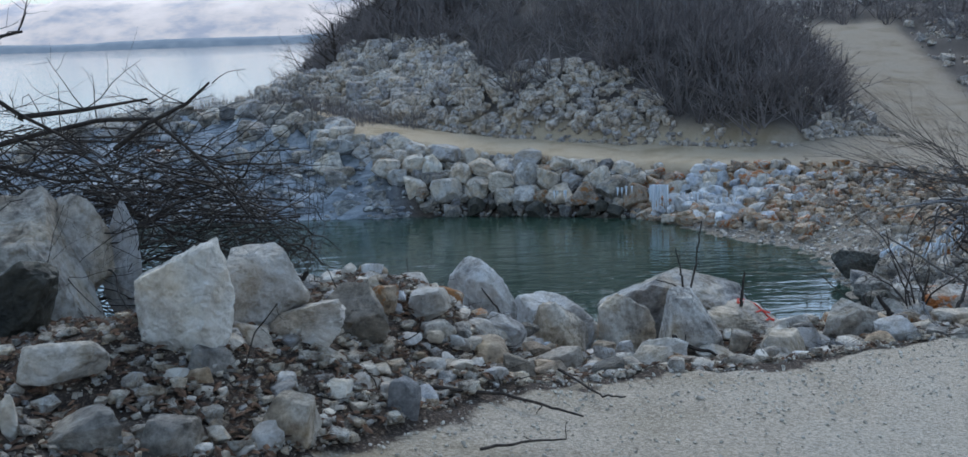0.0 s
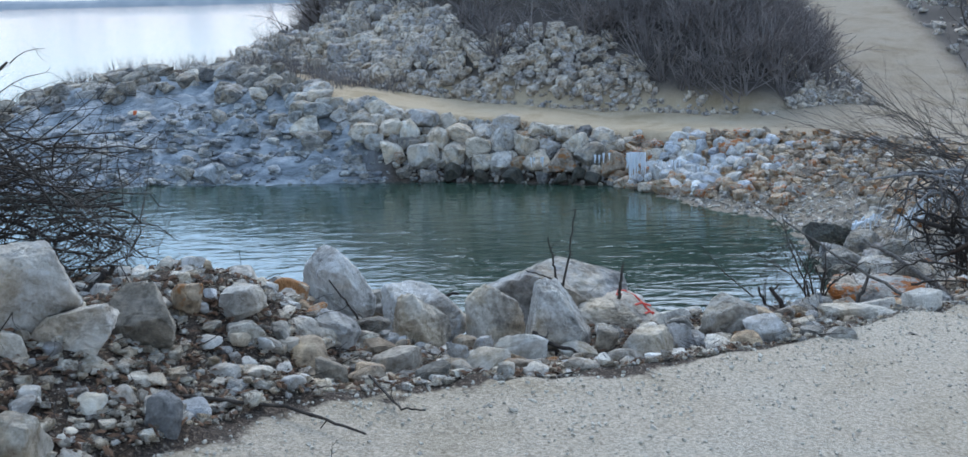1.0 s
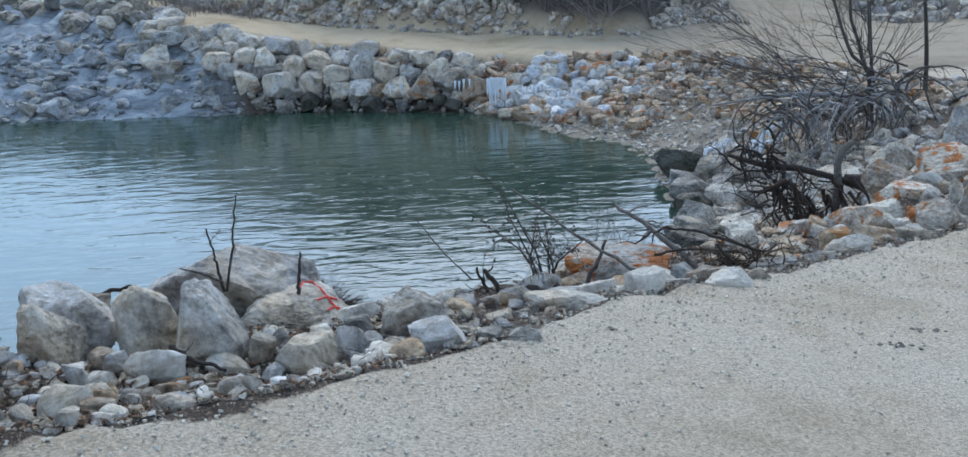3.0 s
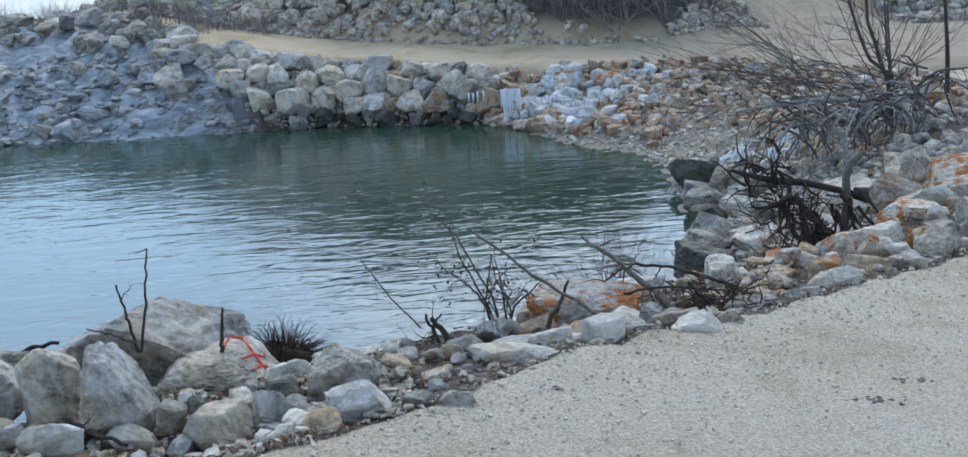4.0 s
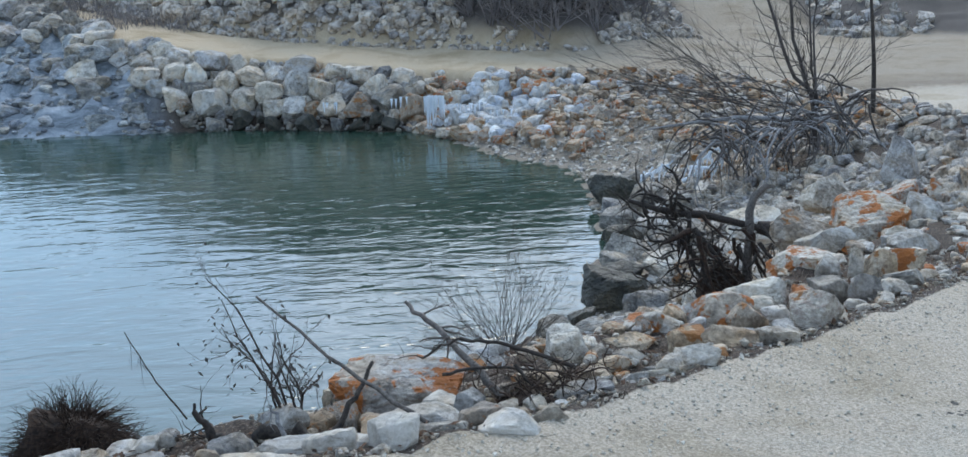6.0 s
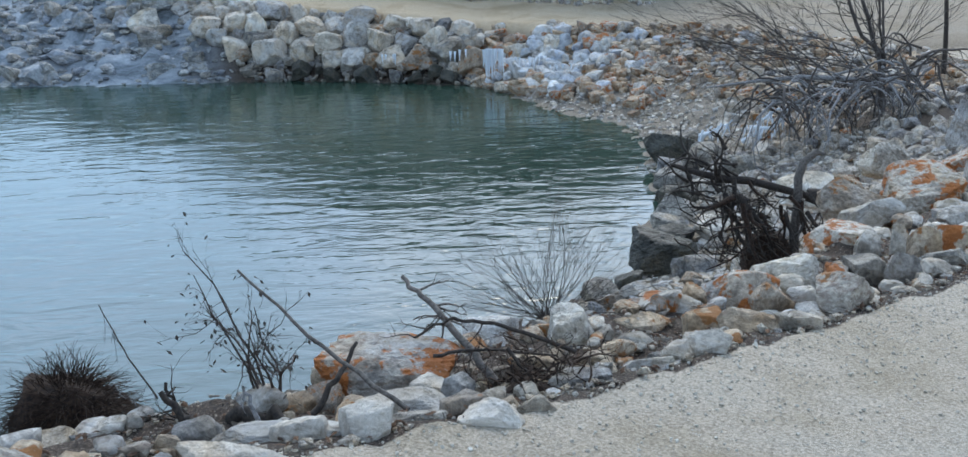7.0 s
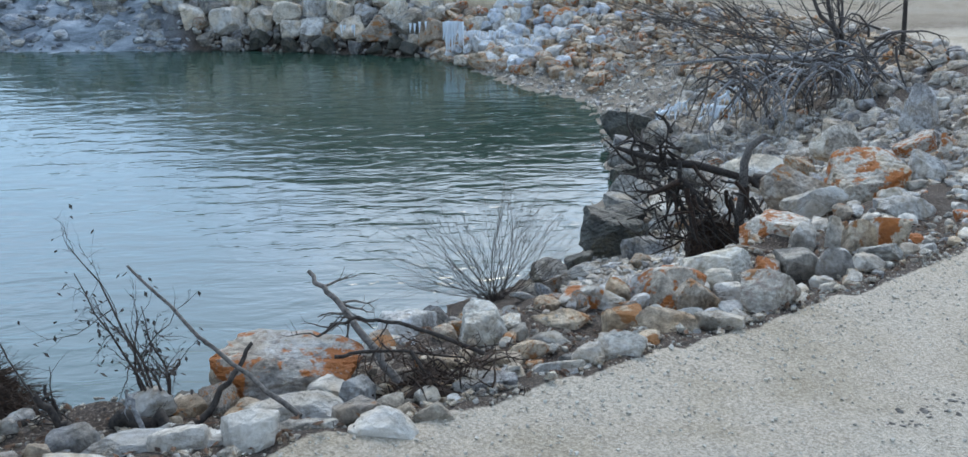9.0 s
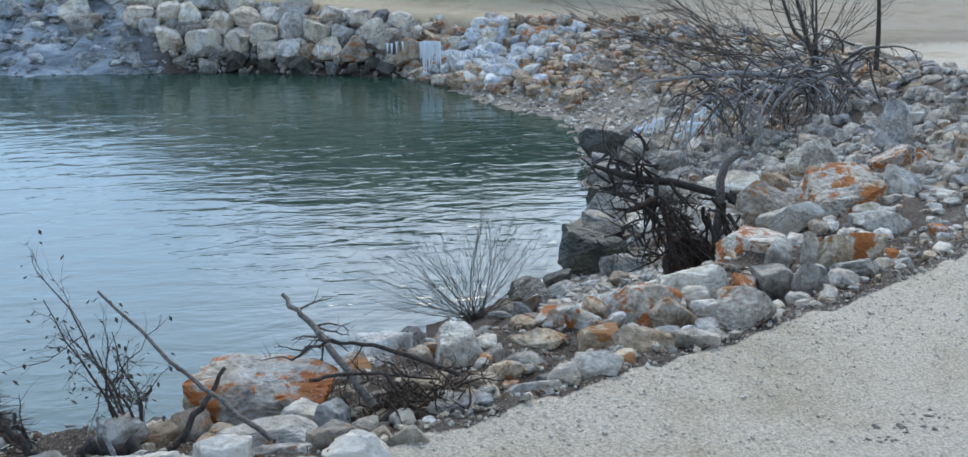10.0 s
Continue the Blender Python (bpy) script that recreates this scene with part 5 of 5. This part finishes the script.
arching_shrub()


def frosted_branches():
    """Grey, ice-coated boughs that hang from the big shrub down to the beach."""
    r = np.random.RandomState(111)
    ob = empty("fallen_boughs", 9.2, 20.4, -2, "tangle of grey ice-coated boughs under the shrub", "dead branches")
    limb = np.array([(7.6, 22.6, -1.66), (8.3, 22.4, -1.55), (9.1, 22.4, -1.5), (10.0, 22.6, -1.6), (10.7, 22.9, -1.8)])
    under(new("limb", tubes("limb", [(limb, (.015, .03, .045, .05, .05))], GREY_BARK, 6)), ob)
    for k in range(125):
        x, y = r.uniform(8.3, 11.4), r.uniform(21.6, 22.9)
        top = max(ground_z(x, y) + r.uniform(.35, .95), -1.95 + r.uniform(0, .45))
        b = branching(r, (x, y, min(top, ground_z(x, y) + 1.2)), (r.normal() * .9, -.25 + r.normal() * .3, .15 + r.normal() * .3), r.uniform(.7, 1.5), r.uniform(.014, .03), 1, 2, .2, .6, .19, 8)
        under(new("bough", tubes("bough", b, GREY_BARK if k % 5 < 2 else SHRUB_BARK, 5)), ob)
    iced = []
    for ax, ay, az, bx, by, bz in ((7.75, 23.6, -2.72, 8.25, 23.4, -2.45), (8.45, 23.2, -2.70, 8.9, 22.9, -2.1), (8.6, 23, -2.6, 9.2, 22.5, -1.9)):
        p = np.linspace((ax, ay, az), (bx, by, bz), 8) + r.normal(size=(8, 3)) * .035
        iced.append((p, np.linspace(.045, .015, 8) * r.uniform(.6, 1.3, 8)))
        for q in np.repeat(p[:7], 3, 0) + r.normal(size=(21, 3)) * .05:
            iced.append(stick(r, q, (r.normal() * .35, r.normal() * .2, -1), r.uniform(.06, .3), .022, .1, 3))
    under(new("ice_coat", tubes("ice_coat", iced, ICE, 6), ), ob)
    post = empty("dead_sapling", 12.2, 24, ground_z(12.2, 24), "thin dark upright dead sapling", "sapling")
    under(new("trunk", tubes("trunk", [stick(r, (12.2, 24, ground_z(12.2, 24) - .1), (.02, 0, 1), 2.6, .05, .04, 7, 0, .5)], BARK, 6)), post)


frosted_branches()


def root_tangle():
    """An uprooted stump with black roots, and the trunk that lies behind it."""
    r = np.random.RandomState(121)
    x0, y0 = 5.75, 12.6
    z0 = ground_z(x0, y0)
    ob = empty("uprooted_stump", x0, y0, z0, "uprooted dead stump with black tangled roots", "stump")
    bough = np.array([(5.15, 13.05, -.58), (5.4, 13, -.66), (5.6, 13, -.71), (5.85, 13, -.74), (6.11, 13, -.82), (6.4, 12.95, -.9), (6.6, 12.9, -1.0)])
    under(new("bough", tubes("bough", [(bough, (.018, .03, .04, .036, .036, .032, .03))], BARK, 7)), ob)
    trunk = np.array([(6.35, 13.0, -.88), (6.6, 12.95, -.95), (6.85, 12.85, -1.02), (7.1, 12.7, -1.08), (7.35, 12.55, -1.16)])
    under(new("trunk", tubes("trunk", [(trunk + r.normal(size=(5, 3)) * .012, (.06, .10, .105, .095, .07))], BARK, 9)), ob)
    for k in range(28):
        x, y = 5.4 + .95 * r.uniform(), 12.85 + r.normal() * .2
        b = branching(r, (x, y, -.68 - r.uniform(0, .5)), (r.normal() * .6 - .1, -.15 + r.normal() * .3, -.8), r.uniform(.2, .75), r.uniform(.012, .032), 1, 2, .24, .6, .03, 6)
        under(new("root", tubes("root", b, ROOT if k % 2 == 0 else BARK, 5)), ob)
    for k in range(26):
        a = r.uniform(1.2, 4.6)
        b = branching(r, (5.6 + r.normal() * .15, 12.95 + r.normal() * .1, -.75 + r.normal() * .12), (math.cos(a), r.normal() * .4, abs(math.sin(a)) * .8), r.uniform(.2, .55), r.uniform(.009, .022), 1, 3, .28, .8, .02, 6)
        under(new("root", tubes("root", b, BARK, 5)), ob)
    post = np.array([(6.24, 12.9, ground_z(6.24, 12.9) - .05), (6.22, 12.9, -1.2), (6.25, 12.92, -.95), (6.25, 12.95, -.72), (6.30, 12.97, -.58), (6.42, 13, -.5), (6.5, 13, -.52)])
    under(new("broken_stem", tubes("broken_stem", [(post, (.05, .045, .042, .04, .036, .03, .015))], STEM_BARK, 8)), ob, )
    v, f = stone_shape(19, 4, "r", .14)
    under(new("root_plate", mesh_of("root_plate", v * (.5, .4, .45) + np.array((x0 + .25, y0 + .35, ground_z(x0 + .25, y0 + .35) + .2)), f, ROOT, False)), ob)
    fine = []
    for k in range(90):
        a = r.uniform(0, 6.283)
        fine += branching(r, (x0 + .1 + r.normal() * .3, y0 + .3 + r.normal() * .2, -.85 - r.uniform(0, .5)), (math.cos(a), math.sin(a) * .6, r.normal() * .6), r.uniform(.2, .6), r.uniform(.004, .012), 1, 3, .3, .8, .02, 5)
    tagged(under(new("rootlet_mass", tubes("rootlet_mass", fine, BARK, 4)), ob), kind="stuff")


root_tangle()


# ---- dead wood and saplings of the near bank ----
def sapling():
    """A leafless sapling that still carries a few dark dry leaves, in front of the water."""
    r = np.random.RandomState(131)
    x, y = 2.42, 6.75
    z = ground_z(x, y)
    ob = empty("sapling", x, y, z, "leafless sapling with a few black dry leaves", "sapling")
    leaves, k = [], 0
    for dx, dz, h in ((-.16, .9, .55), (-.08, 1, .6), (.03, 1, .72), (.16, 1, .62), (.1, .8, .5), (-.2, .8, .42), (.24, .7, .4)):
        b = branching(r, (x + dx * .15, y, z), (dx * 1.1, r.normal() * .15, dz), h, .0065, 2, 6, .2, .75, 0, 7, .40, .2)
        under(new("stem", tubes("stem", b[:1], TWIG, 5)), ob)
        tagged(under(new("twig_mass", tubes("twig_mass", b[1:], TWIG, 3)), ob), kind="stuff")
        leaves += [p[-1] for p, _ in b[1:]]
    for p in leaves[::2][:170]:
        a, s = r.uniform(0, 6.283), r.uniform(.006, .011)
        u, w = np.array((math.cos(a), math.sin(a), -.6)) * s, np.array((-math.sin(a), math.cos(a), .3)) * s * .6
        v = [p, p + u + w, p + 2 * u + (0, 0, -.002), p + u - w]
        under(new("leaf", mesh_of("leaf", v + [q + np.array((0, 0, -.0015)) for q in v], [(0, 1, 2, 3), (7, 6, 5, 4), (0, 4, 5, 1), (1, 5, 6, 2), (2, 6, 7, 3), (3, 7, 4, 0)], BARK, False)), ob)


sapling()


def dead_branch(name, points, radius, material, label, shoots=0, seed=1, category="branch", spread_=.6, length=.2):
    """A lying or leaning branch along the given points, with side shoots."""
    r = np.random.RandomState(seed)
    pts = np.array(points, float)
    t = np.linspace(0, 1, 4 * len(pts))
    fine = np.stack([np.interp(t, np.linspace(0, 1, len(pts)), pts[:, i]) for i in range(3)], -1)
    fine[1:-1] += r.normal(size=fine[1:-1].shape) * radius * .35
    ob = empty(name, *pts[0], label, category)
    under(new("branch", tubes("branch", [(fine, radius * np.linspace(1, .5, len(fine)))], material, 7)), ob)
    for k in range(shoots):
        p = fine[r.randint(len(fine) // 4, len(fine))]
        under(new("shoot", tubes("shoot", branching(r, p, (r.normal(), r.normal() * .5, r.normal() * .7), r.uniform(.5, 1.2) * length, radius * .35, 1, 3, .22, spread_, 0, 5), material, 4)), ob)
    return ob


dead_branch("leaning_branch", ((2.93, 6.52, .20), (2.6, 6.75, .38), (2.30, 7.0, .58)), .010, STEM_BARK, "grey broken branch leaning out over the water", 0, 1)
dead_branch("leaning_branch", ((2.55, 6.62, .12), (2.68, 6.75, .24), (2.74, 6.85, .33)), .014, BARK, "black split stump leaning out of the bank", 0, 2)
dead_branch("stump", ((2.28, 6.42, .14), (2.17, 6.45, .24), (2.10, 6.45, .34)), .02, BARK, "short black broken stump at the bank's edge", 1, 3, length=.06)
dead_branch("stump", ((2.45, 6.5, .12), (2.4, 6.52, .2), (2.36, 6.55, .3)), .012, GREY_BARK, "short grey split stake in the bank", 1, 4, length=.08)
dead_branch("fallen_log", ((2.3, 6.62, .14), (2.45, 6.58, .17), (2.62, 6.5, .15)), .035, BARK, "short brown rotten log between the stones", 0, 5)


def brushwood():
    """Broken branches and torn roots heaped between the stones at the road's edge."""
    r = np.random.RandomState(141)
    dead_branch("dead_branch", ((3.26, 6.95, .10), (3.12, 7.15, .22), (3.0, 7.35, .30), (2.9, 7.5, .36)), .018, STEM_BARK, "peeling grey dead branch with twigs over the bank", 9, 6, length=.16)
    dead_branch("dead_branch", ((3.58, 7.05, .17), (3.39, 7.1, .24), (3.2, 7.1, .30), (3.08, 7.1, .31), (2.95, 7.15, .22)), .010, BARK, "arched dark dead branch with fine twigs", 9, 7, length=.14)
    dead_branch("dead_branch", ((3.02, 7.0, .20), (3.2, 7.0, .22), (3.5, 7.0, .18)), .008, BARK, "thin dark dead branch lying over stones", 6, 8, length=.12)
    dead_branch("dead_branch", ((3.3, 6.85, .28), (3.38, 6.8, .18), (3.42, 6.75, .1)), .008, BARK, "thin dark dead branch stuck in the roots", 4, 9, length=.12)
    v, f = stone_shape(23, 4, "r", .14)
    clump = empty("torn_roots", 3.42, 6.78, .1, "clump of torn brown roots and dirt", "roots")
    under(new("dirt", mesh_of("dirt", v * (.36, .22, .2) + np.array((3.43, 6.82, .08)), f, ROOT, False)), clump)
    for k in range(170):
        a = r.uniform(0, 6.283)
        b = branching(r, (3.42 + r.normal() * .12, 6.80 + r.normal() * .08, .08 + abs(r.normal()) * .09), (math.cos(a), math.sin(a), r.normal() * .5), r.uniform(.08, .2), r.uniform(.002, .006), 1, 3, .35, .9, .02, 5)
        under(new("root", tubes("root", b, ROOT, 4)), clump)


brushwood()


def sedge_clump(x, y, z, wide, high, seed, label):
    """A dome of dead stalks and roots."""
    r = np.random.RandomState(seed)
    ob = empty("sedge_clump", x, y, z, label, "grass clump")
    v, f = stone_shape(seed, 3, "r", .12)
    under(new("soil", mesh_of("soil", v * (wide * .55, wide * .5, high * .9) + np.array((x, y, z + high * .2)), f, ROOT, False)), ob)
    paths = []
    for k in range(1500):
        a, t = r.uniform(0, 6.283), r.uniform(0, 1) ** .5
        p = (x + math.cos(a) * wide * .4 * t, y + math.sin(a) * wide * .36 * t, z + high * (.62 - .35 * t * t))
        paths.append(stick(r, p, (math.cos(a) * t * 1.2, math.sin(a) * t * 1.2, .8 - t), r.uniform(.08, .22), .0028, .22, 4, .14))
    tagged(under(new("stalk_mass", tubes("stalk_mass", paths, ROOT, 3)), ob), kind="stuff")


sedge_clump(1.25, 8.1, ground_z(1.25, 8.1) - .05, .8, .95, 151, "dark dome of dead sedge and roots above the water")
dead_branch("leaning_branch", ((2.1, 6.55, .1), (2.12, 6.6, .2), (2.08, 6.62, .30)), .012, BARK, "dark broken stem beside the sedge", 5, 12, length=.16)

# twigs that stand among the painted boulders, and the sticks that lie about
dead_branch("twig", ((1.0, 5.95, .46), (1.04, 5.95, .65), (1.05, 5.95, .74), (1.07, 5.95, .86)), .006, BARK, "dark upright twig between the boulders", 2, 21, "twig", length=.1)
dead_branch("twig", ((.99, 5.95, .46), (.97, 5.95, .56), (.96, 5.95, .62), (.94, 5.95, .73)), .007, BARK, "dark upright twig between the boulders", 1, 22, "twig", length=.08)
dead_branch("twig", ((1.0, 5.88, .52), (.92, 5.88, .56), (.83, 5.88, .59)), .005, BARK, "thin dark twig leaning on a boulder", 0, 23, "twig")
dead_branch("twig", ((1.28, 6.05, .4), (1.29, 6.05, .5), (1.30, 6.05, .58)), .009, BARK, "short dark stake behind the boulders", 0, 24, "stake")
dead_branch("fallen_branch", ((.2, 6.6, .25), (.33, 6.6, .28), (.5, 6.6, .31)), .016, BARK, "dark driftwood branch wedged behind a boulder", 0, 25)
dead_branch("fallen_branch", ((-.26, 3.82, .70), (.01, 3.85, .655), (.17, 3.77, .63), (.29, 3.69, .615)), .007, BARK, "dark crooked branch lying on the road's edge", 3, 26, length=.09)
dead_branch("fallen_branch", ((.25, 4.26, .61), (.33, 4.05, .605), (.38, 3.94, .60), (.45, 3.93, .60)), .005, BARK, "thin dark twig lying on the gravel", 2, 27, length=.06)
dead_branch("fallen_branch", ((-.03, 3.33, .645), (.1, 3.4, .64), (.22, 3.45, .625)), .005, BARK, "thin dark twig lying on the gravel", 2, 28, length=.06)
dead_branch("fallen_branch", ((.84, 5.45, .41), (.93, 5.42, .36), (1.05, 5.38, .33)), .012, BARK, "black rotten branch between the boulders", 1, 29, length=.08)
dead_branch("fallen_branch", ((-.83, 4.6, .80), (-.74, 4.6, .86), (-.68, 4.6, .93)), .02, BARK, "black charred stump behind the boulders", 1, 30, length=.06)
dead_branch("twig", ((-.30, 5.1, .5), (-.32, 5.1, .72), (-.33, 5.1, .88)), .003, BARK, "thin dark upright twig at the bank's edge", 2, 31, "twig", length=.08)
dead_branch("twig", ((-.52, 4.3, .78), (-.53, 4.3, .92), (-.56, 4.3, 1.0)), .003, BARK, "thin dark upright twig beside a boulder", 2, 32, "twig", length=.1)
dead_branch("twig", ((-.72, 3.5, .84), (-.68, 3.48, .96), (-.60, 3.46, 1.06)), .003, BARK, "thin forked twig in front of a boulder", 3, 33, "twig", length=.1)
dead_branch("twig", ((.12, 5.45, .45), (.05, 5.4, .58), (-.02, 5.4, .68)), .006, BARK, "dark leaning twig against the tall boulder", 2, 34, "twig", length=.1)
dead_branch("fallen_log", ((2.36, 6.85, .05), (2.45, 6.85, .06), (2.56, 6.8, .09)), .025, BARK, "dark rotten log behind the stones", 0, 35)
dead_branch("dead_branch", ((2.05, 6.6, .25), (1.92, 6.75, .36), (1.8, 6.9, .5)), .004, BARK, "thin bare twig over the water", 4, 36, length=.14)

# dark crusts of dirt on the gravel
CLOD = plain_material("damp_dirt", (.07, .06, .05), (.20, .18, .16), .95, 60, .4, .003)
def dirt_crumbs():
    r = np.random.RandomState(9)
    spots = [(x + r.normal() * w, y + r.normal() * w * .4) for x, y, w in ((5.05, 6.6, .05), (5.2, 6.72, .05), (5.36, 6.84, .05), (2.52, 5.57, .015), (3.71, 5.51, .05), (3.89, 5.74, .05)) for _ in range(14)]
    x, y = np.array(spots).T
    stone_field("dirt_crumbs", x, y, land(x, y)[0] + .001, r.uniform(.008, .03, len(x)), CLOD, 2, 71, "dark crumbs of damp dirt on the gravel", "dirt", .25)


dirt_crumbs()


# ---- paint marks ----
def paint_marks():
    m = plain_material("red_spray_paint", (.55, .035, .02), (.72, .09, .06), .7, 60, .2, .002)
    stone = min((o for o in scene.objects if o.name.startswith("boulder")), key=lambda o: (o.location - Vector((1.40, 6.12, .3))).length)
    bpy.context.view_layer.update()
    tree = bpy.context.evaluated_depsgraph_get()
    eye = Vector((2.24, 1.65, 2.0))
    for line in (((1.30, .44), (1.335, .475), (1.375, .475), (1.395, .44), (1.41, .41), (1.435, .36), (1.45, .335)), ((1.365, .385), (1.41, .40), (1.455, .385)), ((1.40, .335), (1.43, .35), (1.46, .345))):
        pts = []
        for (ax, az), (bx, bz) in zip(line[:-1], line[1:]):
            for t in np.linspace(0, 1, 6):
                way = (Vector((ax + (bx - ax) * t, 6.0, az + (bz - az) * t)) - eye).normalized()
                hit, place, normal, _, ob, _ = scene.ray_cast(tree, eye, way)
                if hit and (place - Vector((1.4, 6.0, .4))).length < .4:
                    pts.append(place + normal * .001)
        if len(pts) > 3:
            mark = new("paint_mark", tubes("paint_mark", [(np.array(pts), np.full(len(pts), .0055))], m, 5))
            mark.parent = stone
            mark.matrix_parent_inverse = stone.matrix_world.inverted()
            tagged(mark, "red sprayed survey mark")


paint_marks()


# ---- the far shore and the mountains beyond the lake ----
def distance():
    def sheet(name, y, height, width, material, seed, label, low=0.0, bumps=1.0):
        x = np.linspace(-width, width, 400)
        top = height * (1 + bumps * (.35 * rough(x / width * 9, x * 0, seed) + .12 * rough(x / width * 60, x * 0, seed + 2)))
        rows = [np.stack([x, np.full_like(x, y + d * height), WATER_Z - 1 + low + (top - low) * u], -1) for u, d in ((0, 0), (.35, .5), (.7, 1.2), (1, 2.2), (.4, 3))]
        v = np.concatenate(rows)
        i = np.arange(399)
        f = [(a + k * 400, a + 1 + k * 400, a + 1 + (k + 1) * 400, a + (k + 1) * 400) for k in range(4) for a in i]
        tagged(new(name, mesh_of(name, v, f, material)), label, "backdrop", kind="structure")

    # haze and evening pink are put into the mountains' colour and a weak glow
    m, n, link, b = material("snow_mountain_haze_glow", 1.0)
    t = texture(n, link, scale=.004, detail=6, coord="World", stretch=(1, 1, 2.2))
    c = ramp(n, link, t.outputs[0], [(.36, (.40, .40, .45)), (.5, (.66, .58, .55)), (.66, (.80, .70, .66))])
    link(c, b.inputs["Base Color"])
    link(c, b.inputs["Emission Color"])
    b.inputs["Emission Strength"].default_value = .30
    sheet("backdrop_mountains", 4100, 190, 2400, m, 4, "snow-covered mountains beyond the lake, haze put in as pale colour and glow", bumps=.5)
    # the shore's blue haze is likewise colour plus a faint emission
    m, n, link, b = material("far_shore_haze_glow", 1.0)
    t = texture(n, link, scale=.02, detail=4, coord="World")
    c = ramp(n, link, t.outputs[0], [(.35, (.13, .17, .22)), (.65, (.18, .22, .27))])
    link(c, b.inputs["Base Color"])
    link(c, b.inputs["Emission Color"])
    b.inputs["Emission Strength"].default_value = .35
    sheet("backdrop_shore", 3600, 24, 2600, m, 9, "far shore of the lake, blue haze put in as colour and glow", bumps=.5)


distance()
